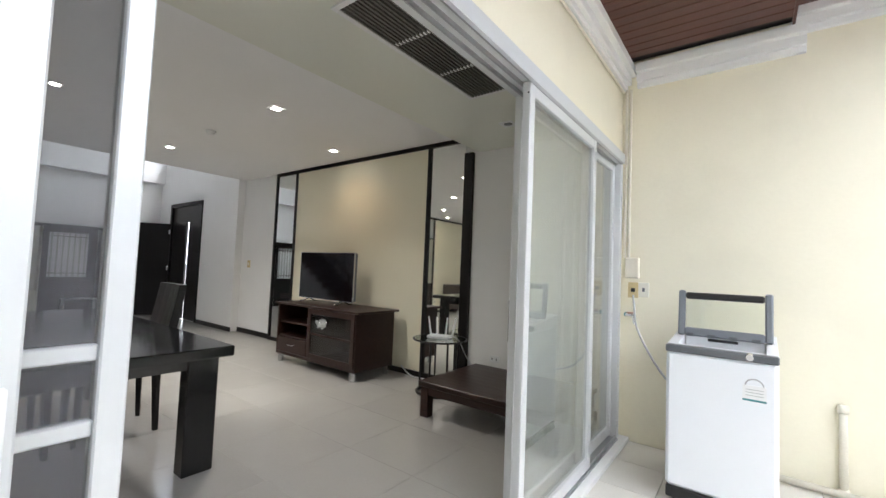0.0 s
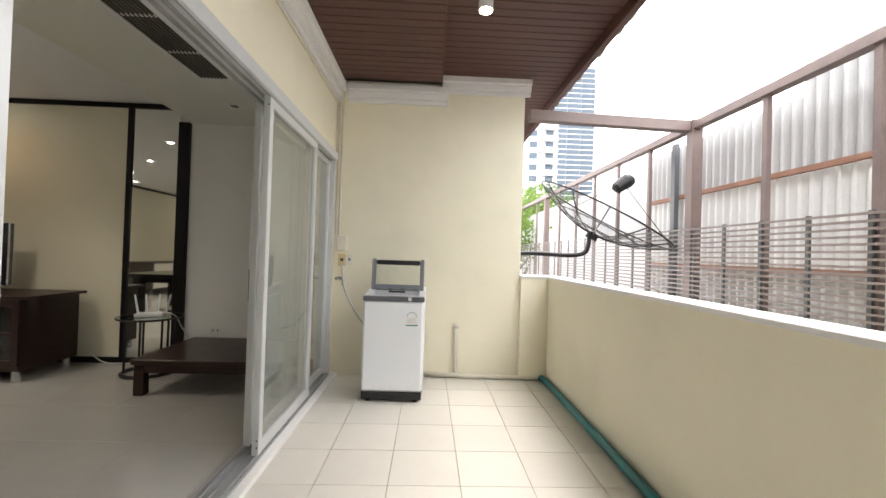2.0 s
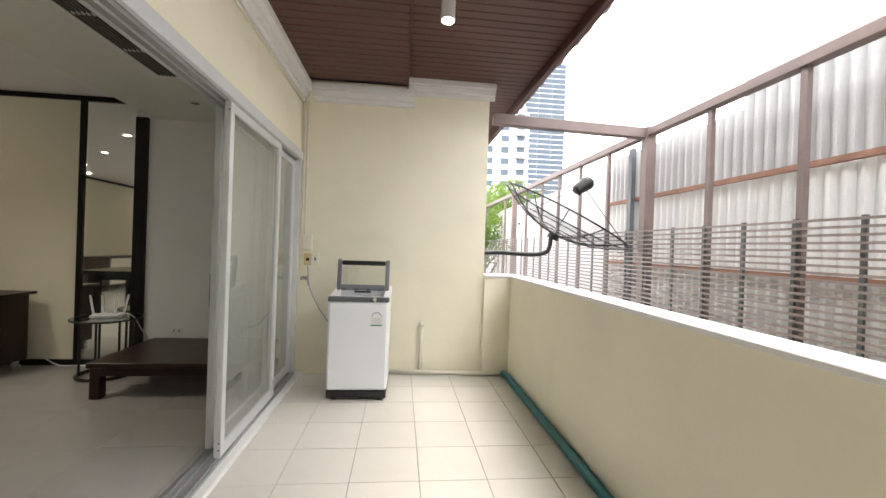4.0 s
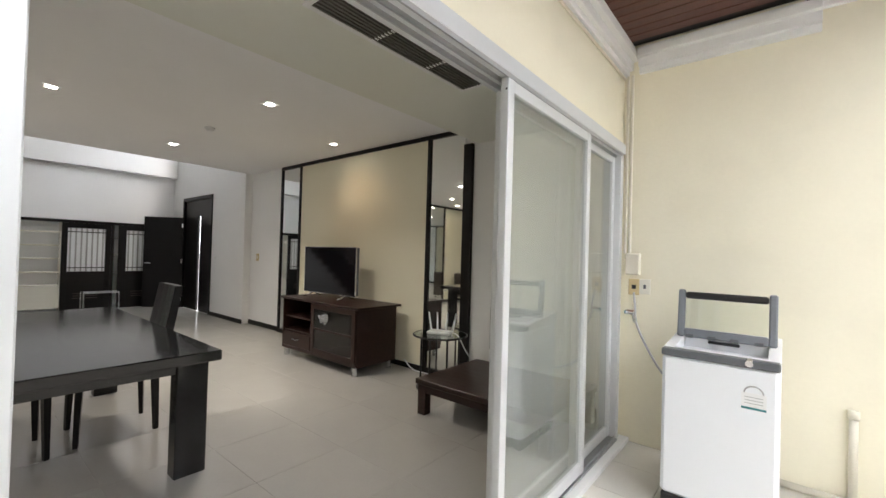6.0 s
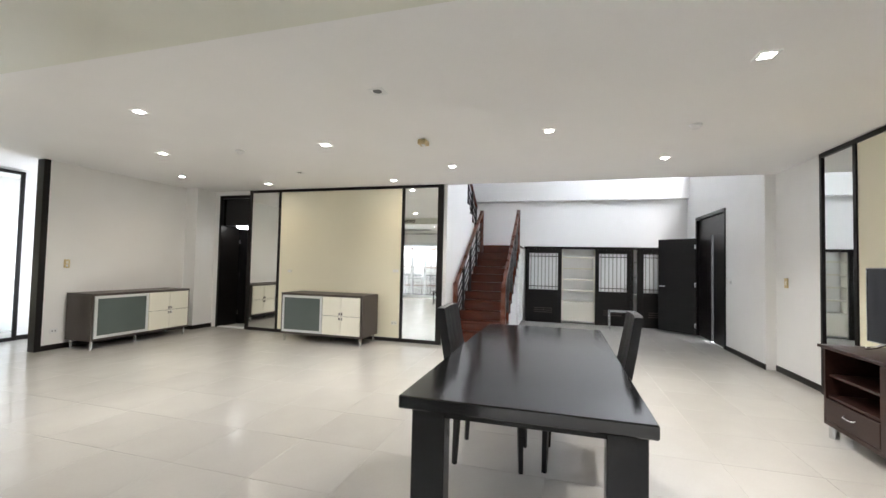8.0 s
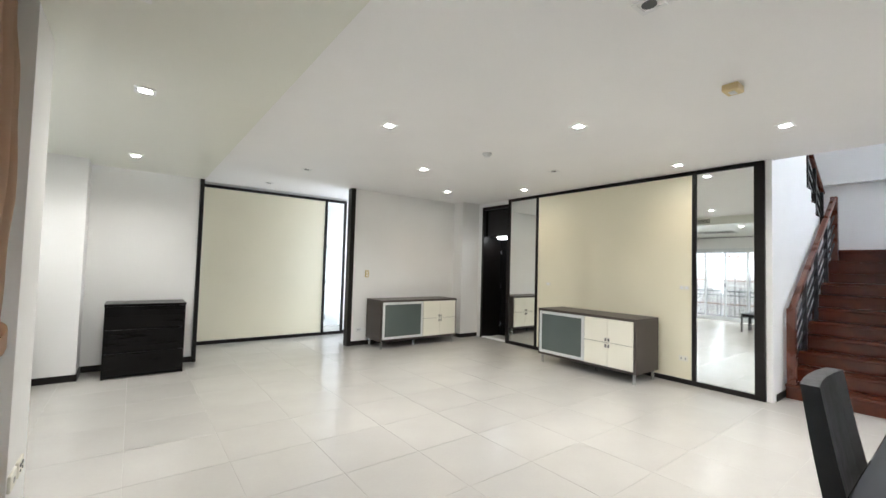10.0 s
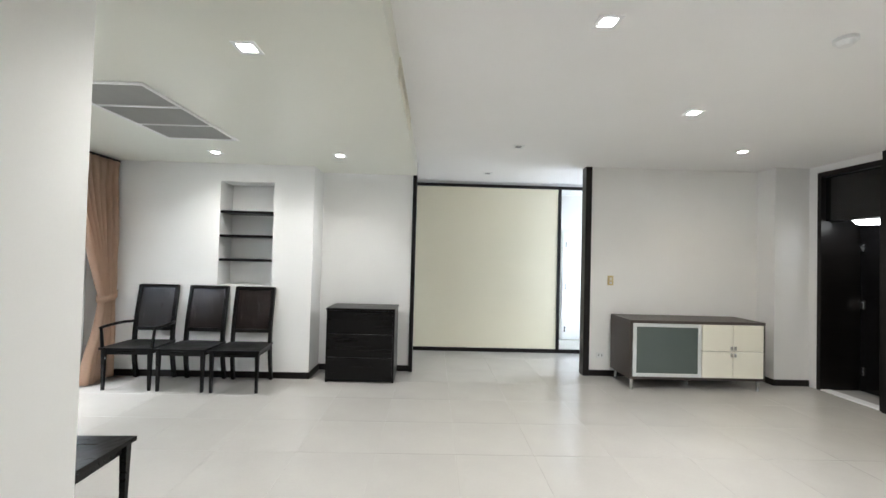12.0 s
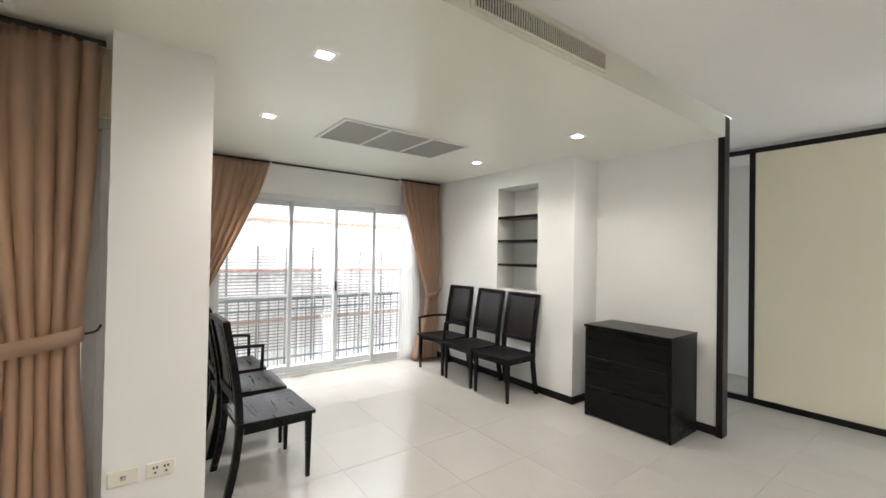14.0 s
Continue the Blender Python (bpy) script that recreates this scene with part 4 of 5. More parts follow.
# ---- ceiling fixtures ----
def downlight(x, y, z, lit, watts=30.0, color=(1.0, 0.92, 0.80), label="recessed square ceiling downlight, lit", cone=150):
    t = thing("downlight", (x, y, z), label, "ceiling light", group="ceiling downlights")
    part("trim", boxes((-0.062, -0.062, -0.006, 0.062, -0.042, 0.0), (-0.062, 0.042, -0.006, 0.062, 0.062, 0.0), (-0.062, -0.042, -0.006, -0.042, 0.042, 0.0), (0.042, -0.042, -0.006, 0.062, 0.042, 0.0)), WHITEPLASTIC, t)
    bm = bmesh.new()
    rod(bm, (0, 0, -0.004), (0, 0, -0.0005), 0.036, seg=16)
    part("bulb", bm, COOLGLOW if lit else DARKGREY, t, "glowing lamp" if lit else "unlit lamp")
    if lit:
        d = bpy.data.lights.new("downlight_lamp", "SPOT")
        d.energy, d.color, d.spot_size, d.spot_blend, d.shadow_soft_size = watts, color, radians(cone), 1.0, 0.15
        o = new("downlight_lamp", d)
        o.matrix_world = look((x, y, z - 0.012), (x, y, 0))


for x, y in ((-2.37, -2.34), (-3.61, -3.56), (-3.70, -1.18), (-5.01, 0.02)):
    downlight(x, y, CZ, True, 43.0)
for x, y, watts in ((-3.73, 1.37, 86.0), (-5.06, 2.72, 72.0), (-2.52, 2.74, 78.0)):
    downlight(x, y, CZ, True, watts, cone=125)
downlight(-3.20, 3.95, CZ, True, 7, (1.0, 0.60, 0.28))
for x, y in ((-0.50, -2.38), (0.72, -2.40), (0.87, -4.66), (-0.46, -4.64)):
    downlight(x, y, SZ, True, 22.0)
for x, y in ((-5.67, -3.58), (-5.77, -1.19), (-4.86, -4.65)):
    downlight(x, y, CZ, True, 6, (1.0, 0.78, 0.52))
for x, y in ((-2.46, 0.07), (-2.40, -4.74), (-4.95, -2.42)):
    downlight(x, y, CZ, False, label="recessed square ceiling downlight, unlit")
downlight(-2.25, -6.20, CZ, False, label="recessed square ceiling downlight, unlit")
downlight(-0.57, 3.79, SZ, False, label="recessed square ceiling downlight, unlit")


def detector(x, y, square, label):
    t = thing("smoke_detector" if not square else "ceiling_sensor", (x, y, CZ), label, "detector")
    if square:
        part("housing", boxes((-0.06, -0.05, -0.05, 0.06, 0.05, 0), bevel=0.006), YELLOWED, t)
        part("lens", boxes((-0.03, -0.02, -0.056, 0.03, 0.02, -0.05), bevel=0.002), WHITEPLASTIC, t)
    else:
        bm = bmesh.new()
        rod(bm, (0, 0, -0.02), (0, 0, 0), 0.055, seg=24)
        rod(bm, (0, 0, -0.042), (0, 0, -0.02), 0.030, 0.045, seg=24)
        part("housing", bm, WHITEPLASTIC, t)


detector(-3.78, 0.01, True, "yellowed square sensor box on the ceiling")
detector(-3.83, 2.71, False, "round white smoke detector on the ceiling")
detector(-3.71, -2.41, False, "round white smoke detector on the ceiling")


def ceiling_grille(x0, x1, y0, y1, z, slats, label, slat_mat=GRILLEDARK):
    t = thing("air_grille", (x0, y0, z), label, "air vent")
    w, l = x1 - x0, y1 - y0
    part("frame", boxes((0, 0, -0.012, w, 0.03, 0), (0, l - 0.03, -0.012, w, l, 0), (0, 0.03, -0.012, 0.03, l - 0.03, 0), (w - 0.03, 0.03, -0.012, w, l - 0.03, 0), *[(0.03, l * k / 3 - 0.012, -0.012, w - 0.03, l * k / 3 + 0.012, 0) for k in (1, 2)], bevel=0.002), TRIM_WHITE, t, "white painted grille frame")
    part("backing", boxes((0.03, 0.03, -0.003, w - 0.03, l - 0.03, -0.001)), DARKVOID if slats else GREYPANEL, t)
    if slats:
        me = mesh_of("slat", boxes((-0.006, 0.03, -0.013, 0.006, l - 0.03, -0.004)), slat_mat)
        x = 0.045
        while x < w - 0.035:
            o = new("slat", me)
            o.parent = t
            o.matrix_basis = pose(x, 0, 0)
            x += 0.026
    else:
        me = mesh_of("slat", boxes((0.03, -0.002, -0.007, w - 0.03, 0.002, -0.003)), GREYPANEL)
        y = 0.045
        while y < l - 0.035:
            o = new("slat", me)
            o.parent = t
            o.matrix_basis = pose(0, y, 0)
            y += 0.016
    return t


ceiling_grille(-0.56, -0.06, 1.88, 3.17, SZ - 0.002, True, "long dark slatted return air grille in the lowered ceiling")
ceiling_grille(0.38, 1.04, -4.15, -2.87, SZ - 0.002, False, "grey meshed air grille in white frame over the bay")

ceiling_grille(-0.50, -0.06, -1.17, 0.12, SZ - 0.002, True, "long grey slatted air grille in the lowered ceiling", GREYPANEL)

t = thing("wall_vent", (-1.25, -3.26, 2.65), "long off-white slatted air outlet on the ceiling step", "air vent")
part("frame", boxes((-0.014, -0.52, -0.065, 0, 0.52, -0.048), (-0.014, -0.52, 0.048, 0, 0.52, 0.065), (-0.014, -0.52, -0.048, 0, -0.50, 0.048), (-0.014, 0.50, -0.048, 0, 0.52, 0.048), bevel=0.002), IVORY, t)
part("backing", boxes((-0.003, -0.50, -0.048, -0.001, 0.50, 0.048)), DARKVOID, t)
me = mesh_of("slat", boxes((-0.012, -0.002, -0.048, -0.004, 0.002, 0.048)), IVORY)
for i in range(58):
    o = new("slat", me)
    o.parent = t
    o.matrix_basis = pose(0, -0.49 + i * 0.0172, 0, 0, 0, 0)


# ---- switches and sockets ----
def plate(name, at, turn, w, h, mat, label, marks):
    """A wall plate facing local -y."""
    t = thing(name, at, label, "switch" if name == "light_switch" else "socket", turn)
    part("plate", boxes((-w / 2, -0.012, -h / 2, w / 2, 0, h / 2), bevel=0.003), mat, t)
    for x, z, mw, mh, mm in marks:
        part("rocker" if name == "light_switch" else "outlet", boxes((x - mw / 2, -0.0155, z - mh / 2, x + mw / 2, -0.011, z + mh / 2), bevel=0.001), mm, t)
    return t


plate("light_switch", (-6.02, YN, 1.22), 0, 0.085, 0.13, YELLOWED, "yellowed plastic light switch on the white wall", ((0, 0, 0.03, 0.05, IVORY),))
plate("light_switch", (-7.52, HALL_N, 1.17), 0, 0.08, 0.06, WHITEPLASTIC, "small white light switch in the hall", ((0, 0, 0.03, 0.03, IVORY),))
plate("light_switch", (-3.83, YS, 1.25), 180, 0.075, 0.125, YELLOWED, "yellowed plastic light switch on the white wall", ((0, 0.02, 0.03, 0.04, IVORY), (0, -0.03, 0.03, 0.03, WHITEPLASTIC)))
plate("light_switch", (XW + 0.027, -1.29, 1.23), 90, 0.12, 0.055, IVORY, "ivory double light switch on the cream panel", ((-0.03, 0, 0.03, 0.03, WHITEPLASTIC), (0.03, 0, 0.03, 0.03, WHITEPLASTIC)))
plate("light_switch", (XW + 0.027, -3.47, 1.17), 90, 0.10, 0.05, IVORY, "ivory light switch on the cream panel", ((0, 0, 0.03, 0.03, WHITEPLASTIC),))
plate("wall_socket", (XW + 0.027, -1.30, 0.32), 90, 0.11, 0.07, IVORY, "ivory wall socket on the cream panel", ((-0.025, 0, 0.012, 0.02, DARKGREY), (0.025, 0, 0.012, 0.02, DARKGREY)))
plate("wall_socket", (-3.71, YS, 0.27), 180, 0.10, 0.07, WHITEPLASTIC, "white wall socket low on the wall", ((-0.02, 0, 0.01, 0.02, DARKGREY), (0.02, 0, 0.01, 0.02, DARKGREY)))
plate("wall_socket", (-0.97, YN, 0.36), 0, 0.115, 0.07, WHITEPLASTIC, "white wall socket above the bench", ((-0.025, 0, 0.012, 0.02, DARKGREY), (0.025, 0, 0.012, 0.02, DARKGREY)))
plate("wall_socket", (-0.10, -1.73, 0.42), -90, 0.12, 0.075, IVORY, "ivory double wall socket on the pier", ((-0.03, 0.012, 0.008, 0.012, DARKGREY), (-0.016, 0.012, 0.008, 0.012, DARKGREY), (-0.023, -0.012, 0.01, 0.01, DARKGREY), (0.03, 0.012, 0.008, 0.012, DARKGREY), (0.016, 0.012, 0.008, 0.012, DARKGREY), (0.023, -0.012, 0.01, 0.01, DARKGREY)))
plate("wall_socket", (-0.10, -1.58, 0.42), -90, 0.12, 0.075, IVORY, "ivory aerial socket on the pier", ((0, 0, 0.022, 0.022, CHROME),))

# niche shelves
for i, z in enumerate((1.98, 1.69, 1.40)):
    solid("niche_shelf", boxes((0.452, -5.52, z - 0.015, 1.088, -5.222, z + 0.015), bevel=0.002), CHESTBLACK, "black wooden shelf in the wall niche", "shelf", "niche shelves")

# ---- hall: stairs ----
st = thing("staircase", (0, 0, 0), "red-brown varnished wooden staircase with railings", "staircase", kind="structure")
N, RISE, RUN, X0 = 11, 1.84 / 11, 0.25, -6.62
S0, S1 = HALL_S + 0.02, 0.60
tread = mesh_of("tread", boxes((-0.275, S0, -0.035, 0.0, S1, 0), bevel=0.006), STAIRWOOD)
riser = mesh_of("riser", boxes((-0.02, S0 + 0.005, -RISE + 0.002, 0.0, S1 - 0.01, -0.036)), STAIRWOOD)
for i in range(N - 1):
    o = new("tread", tread)
    o.parent, o.location = st, (X0 - i * RUN + 0.02, 0, (i + 1) * RISE)
for i in range(N):
    o = new("riser", riser)
    o.parent, o.location = st, (X0 - i * RUN, 0, (i + 1) * RISE)
part("landing", boxes((HALL_X, -2.0, 1.79, X0 - (N - 1) * RUN + 0.02, S1, 1.84), bevel=0.004), STAIRWOOD, st)
bm = bmesh.new()
for i in range(N - 1):
    box(bm, X0 - (i + 1) * RUN, S0 + 0.08, 0.0, X0 - i * RUN - 0.021, S1 - 0.07, (i + 1) * RISE - 0.036)
box(bm, HALL_X, S0 + 0.08, 0, X0 - (N - 1) * RUN - 0.021, S1 - 0.02, 1.789)
part("carriage", bm, WHITE, st, "white painted underside")


def railing(y, x_low, x_high, z_low, z_high, name, up=1):
    r = part(name, bmesh.new(), RAILWOOD, st)
    bm = bmesh.new()
    for dz, s in ((0.90, 0.032),):
        a, b = Vector((x_low, y, z_low + dz)), Vector((x_high, y, z_high + dz))
        n = 1
        d = (b - a)
        q = d.to_track_quat("X", "Z").to_matrix().to_4x4()
        box(bm, 0, -s, -0.03, d.length, s, 0.03, 0.01)
        bmesh.ops.transform(bm, verts=bm.verts, matrix=Matrix.Translation(a) @ q)
    part("handrail", bm, RAILWOOD, r)
    for dz in (0.22, 0.36, 0.50, 0.64):
        bm = bmesh.new()
        rod(bm, (x_low, y, z_low + dz), (x_high, y, z_high + dz), 0.012, seg=8)
        part("rail_bar", bm, BLACKMETAL, r, "thin dark rail")
    for k in range(5):
        u = k / 4
        x, z = x_low + (x_high - x_low) * u, z_low + (z_high - z_low) * u
        s = 0.04 if k in (0, 4) else 0.022
        part("post", boxes((x - s, y - s, z - 0.10, x + s, y + s, z + 0.92), bevel=0.004), RAILWOOD if k in (0, 4) else BLACKMETAL, r)
    return r


railing(S0 + 0.05, X0 - 0.05, X0 - 2.45, 0.12, 1.84 - 0.10, "railing")
railing(S1 - 0.05, X0 - 0.05, X0 - 2.45, 0.12, 1.84 - 0.10, "railing")
# upper flight coming back over the side wall
up = thing("upper_flight", (0, 0, 0), "dark wooden upper stair flight with railing", "staircase", kind="structure")
bm = bmesh.new()
for i in range(9):
    x = -9.05 + i * RUN
    z = 1.84 + i * RISE
    box(bm, x, HALL_S - 1.0, z + RISE - 0.04, x + 0.28, HALL_S - 0.02, z + RISE)
    box(bm, x, HALL_S - 1.0, z, x + 0.02, HALL_S - 0.03, z + RISE - 0.041)
part("treads", bm, STAIRWOOD, up)
bm = bmesh.new()
for i in range(5):
    x = -9.05 + i * RUN
    box(bm, x + 0.021, HALL_S - 0.10, 0.0 if i else 0.0, x + RUN + 0.0208, HALL_S - 0.001, 1.84 + i * RISE + RISE - 0.041)
part("side_wall", bm, WHITE, up, "white painted wall under the flight")
for dz in (0.2, 0.36, 0.52):
    bm = bmesh.new()
    rod(bm, (-9.0, HALL_S - 0.05, 1.95 + dz), (-7.0, HALL_S - 0.05, 1.95 + dz + 2.0 * RISE / RUN), 0.014, seg=8)
    part("rail_bar", bm, BLACKMETAL, up)
bm = bmesh.new()
rod(bm, (-9.0, HALL_S - 0.05, 2.72), (-7.0, HALL_S - 0.05, 2.72 + 2.0 * RISE / RUN), 0.032, seg=10)
part("handrail", bm, RAILWOOD, up)
for i in range(5):
    x = -8.95 + i * 0.45
    z = 1.95 + (x + 9.0) * RISE / RUN
    part("post", boxes((x - 0.02, HALL_S - 0.07, z - 0.05, x + 0.02, HALL_S - 0.03, z + 0.78)), BLACKMETAL, up)


# ---- hall: black doors and shelves under the gallery ----
def slatted_door(y0, y1, label):
    t = thing("hall_cabinet_door", (HALL_X, (y0 + y1) / 2, 0), label, "door", 90, group="black slatted hall doors")
    s, f = (y1 - y0) / 2, -0.035
    part("frame", boxes((-s, f, 0.0, -s + 0.09, 0, 1.80), (s - 0.09, f, 0.0, s, 0, 1.80), (-s + 0.09, f, 1.70, s - 0.09, 0, 1.80), (-s + 0.09, f, 0, s - 0.09, 0, 0.80), bevel=0.002), BLACKWOOD, t)
    part("backing", boxes((-s + 0.09, -0.008, 0.80, s - 0.09, 0, 1.70)), WHITEPLASTIC, t, "pale frosted backing panel")
    n = max(5, int((2 * s - 0.18) / 0.085))
    for k in range(n):
        x = -s + 0.09 + (k + 0.5) * (2 * s - 0.18) / n
        part("slat", boxes((x - 0.012, -0.024, 0.80, x + 0.012, -0.010, 1.70)), GREYPANEL, t)
    for z in (0.88, 1.62):
        part("cross_bar", boxes((-s + 0.09, -0.032, z - 0.008, s - 0.09, -0.020, z + 0.008)), BLACKMETAL, t)
    for k in range(3):
        part("louvre", boxes((-s * 0.5, f - 0.006, 0.24 + k * 0.05, s * 0.5, f - 0.0005, 0.255 + k * 0.05)), GREYWOOD, t)


slatted_door(0.66, 1.53, "black hall door with pale upright slats and louvres")
slatted_door(2.30, 3.09, "black hall door with pale upright slats and louvres")
slatted_door(3.27, 4.05, "black hall door with pale upright slats and louvres")
structure("hall_trim", boxes((HALL_X, 0.62, 1.80, HALL_X + 0.05, HALL_N, 1.86), (HALL_X, 3.09, 0, HALL_X + 0.04, 3.14, 1.80), (HALL_X, 3.22, 0, HALL_X + 0.04, 3.27, 1.80)), BLACKWOOD, "black wooden head rail over the hall doors", "trim")
t = thing("hall_shelves", (HALL_X, 1.915, 0), "ivory built-in shelf unit between the black doors", "shelves", 90)
part("back", boxes((-0.385, 0.25, 0.03, 0.385, 0.265, 1.80)), IVORY, t)
part("side", boxes((-0.385, 0.0, 0.03, -0.365, 0.25, 1.80)), IVORY, t)
part("side", boxes((0.365, 0.0, 0.03, 0.385, 0.25, 1.80)), IVORY, t)
part("lower_door", boxes((-0.365, -0.01, 0.06, 0.365, 0.01, 0.50), bevel=0.002), IVORY, t)
for z in (0.52, 0.79, 1.06, 1.33, 1.60):
    part("shelf", boxes((-0.365, 0.0, z - 0.014, 0.365, 0.25, z + 0.014), bevel=0.001), IVORY, t)
for z in (0.35, 0.75, 1.15, 1.5):
    solid("hall_small_shelf", boxes((HALL_X - 0.02, 3.14, z, HALL_X + 0.03, 3.22, z + 0.02)), CHROME, "small steel shelf in the narrow hall bay", "shelf", "small hall shelves")

# entrance door
en = thing("door_2", (0, 0, 0), "black double entrance door with one leaf open", "door", kind="structure")
part("door_frame", boxes((-9.32, HALL_N - 0.02, 0, -9.25, HALL_N + 0.17, 2.47), (-7.79, HALL_N - 0.02, 0, -7.72, HALL_N + 0.17, 2.47), (-9.25, HALL_N - 0.02, 2.40, -7.79, HALL_N + 0.17, 2.47), bevel=0.002), BLACKWOOD, en)
part("transom", boxes((-9.25, HALL_N + 0.03, 2.05, -7.79, HALL_N + 0.07, 2.40)), BLACKWOOD, en)
part("side_panel", boxes((-9.25, HALL_N + 0.03, 0.005, -8.54, HALL_N + 0.07, 2.05), bevel=0.003), BLACKWOOD, en)
leaf = part("closed_leaf", boxes((-8.42, HALL_N + 0.03, 0.005, -7.79, HALL_N + 0.07, 2.05), bevel=0.003), BLACKWOOD, en)
ol = part("open_leaf", boxes((0, -0.02, 0.008, 0.80, 0.02, 2.03), bevel=0.003), BLACKWOOD, en)
ol.matrix_basis = pose(-9.22, HALL_N - 0.03, 0, 0, 0, 229)
part("handle", boxes((0.70, 0.02, 0.98, 0.76, 0.06, 1.0), (0.62, 0.05, 0.98, 0.76, 0.065, 1.0), bevel=0.003), CHROME, ol, "steel lever handle")
for z in (0.2, 1.05, 1.85):
    part("hinge", boxes((-0.01, 0.012, z - 0.05, 0.03, 0.03, z + 0.05), bevel=0.003), CHROME, ol, "steel hinge")

# chrome frame by the hall doors
t = thing("metal_rack", (-9.45, 2.85, 0), "low chrome framed rack standing by the hall doors", "rack")
for x in (-0.14, 0.14):
    for y in (-0.28, 0.28):
        bm = bmesh.new()
        rod(bm, (x, y, 0), (x, y, 0.40), 0.013)
        part("leg", bm, CHROME, t)
bm = bmesh.new()
sweep(bm, [(-0.14, -0.28, 0.40), (0.14, -0.28, 0.40), (0.14, 0.28, 0.40), (-0.14, 0.28, 0.40), (-0.14, -0.28, 0.40)], 0.013)
part("top_frame", bm, CHROME, t)
part("top", boxes((-0.13, -0.27, 0.395, 0.13, 0.27, 0.405)), BLACKMETAL, t)

# west door: black leaf and transom in a deep opening
wd = thing("door_3", (0, 0, 0), "glossy black door in a tall black frame, ajar", "door", kind="structure")
part("door_frame", boxes((XW - 0.125, -5.20, 0, XW + 0.012, -5.15, 2.66), (XW - 0.125, -4.49, 0, XW + 0.012, -4.44, 2.66), (XW - 0.125, -5.15, 2.60, XW + 0.012, -4.49, 2.66), bevel=0.002), BLACKWOOD, wd)
part("transom", boxes((XW - 0.09, -5.15, 2.06, XW - 0.05, -4.49, 2.60)), BLACKTOP, wd)
part("lining", boxes((XW - 0.56, -5.205, 0, XW - 0.126, -5.17, 2.09), (XW - 0.56, -4.47, 0, XW - 0.126, -4.435, 2.09), (XW - 0.56, -5.17, 2.06, XW - 0.091, -4.47, 2.09)), BLACKWOOD, wd, "black door lining")
part("threshold", boxes((XW - 0.125, -5.15, 0.001, XW + 0.01, -4.49, 0.016), bevel=0.003), TRIM_WHITE, wd, "white threshold")
leaf = part("leaf", boxes((-0.02, 0, 0.008, 0.02, 0.655, 2.05), bevel=0.003), BLACKTOP, wd)
leaf.matrix_basis = pose(XW - 0.50, -5.15, 0, 0, 0, 3)
part("raised_panel", boxes((0.0205, 0.11, 0.20, 0.028, 0.555, 0.92), (0.0205, 0.11, 1.10, 0.028, 0.555, 1.92), bevel=0.003), BLACKTOP, leaf)
part("handle", boxes((0.02, 0.58, 1.0, 0.06, 0.62, 1.02), (0.045, 0.49, 1.0, 0.06, 0.62, 1.02), bevel=0.003), CHROME, leaf, "steel lever handle")
for z in (0.25, 1.05, 1.75):
    part("hinge", boxes((0.0205, -0.004, z - 0.05, 0.034, 0.05, z + 0.05), bevel=0.003), CHROME, leaf, "steel hinge")
cl = thing("doorway_lamp", (XW - 0.24, -4.79, 2.06), "round white glowing ceiling lamp in the black doorway", "ceiling light")
bm = bmesh.new()
rod(bm, (0, 0, -0.012), (0, 0, 0), 0.17, seg=32)
part("base", bm, WHITEPLASTIC, cl)
bm = bmesh.new()
rod(bm, (0, 0, -0.055), (0, 0, -0.0125), 0.13, 0.165, 32)
part("diffuser", bm, SOFTGLOW, cl, "glowing white diffuser")
structure("wall_west_room", boxes((-8.2, -5.9, 0, -8.1, -3.5, 2.8), (-8.1, -5.9, 0, XW - 0.12, -5.8, 2.8), (-8.1, -3.6, 0, XW - 0.12, -3.5, 2.8), (-8.1, -5.8, 2.72, XW - 0.12, -3.6, 2.8)), WHITE, "white walls of the dim room beyond the black door", "wall")

# white corridor door on the back of the south wall
cd = thing("door_4", (-4.40, YS - 0.12, 0), "white corridor door with steel hinges, closed", "door", 0, kind="structure")
part("door_frame", boxes((-0.46, -0.03, 0, -0.40, 0, 2.08), (0.40, -0.03, 0, 0.46, 0, 2.08), (-0.40, -0.03, 2.02, 0.40, 0, 2.08), bevel=0.002), WHITEPLASTIC, cd)
part("leaf", boxes((-0.40, -0.022, 0.006, 0.40, 0, 2.02), bevel=0.002), WHITEPLASTIC, cd)
for z in (0.2, 1.0, 1.8):
    part("hinge", boxes((0.39, -0.035, z - 0.05, 0.41, -0.02, z + 0.05)), CHROME, cd)


# ---- balcony things ----
t = thing("washing_machine", (1.0, 3.635, 0), "white top-loading washing machine with its lid open", "washing machine", -1)
w, d, h = 0.255, 0.265, 0.90
part("body", boxes((-w, -d, 0.085, w, d, h - 0.055), bevel=0.018), ENAMEL, t)
part("base", boxes((-w + 0.004, -d + 0.004, 0.02, w - 0.004, d - 0.004, 0.085), bevel=0.006), BLACKPLASTIC, t, "black plastic base")
for sx in (-1, 1):
    for sy in (-1, 1):
        bm = bmesh.new()
        rod(bm, (sx * 0.20, sy * 0.21, 0), (sx * 0.20, sy * 0.21, 0.022), 0.025)
        part("foot", bm, BLACKPLASTIC, t)
bm = bmesh.new()
z0, zf, zb = h - 0.055, h - 0.025, h + 0.03
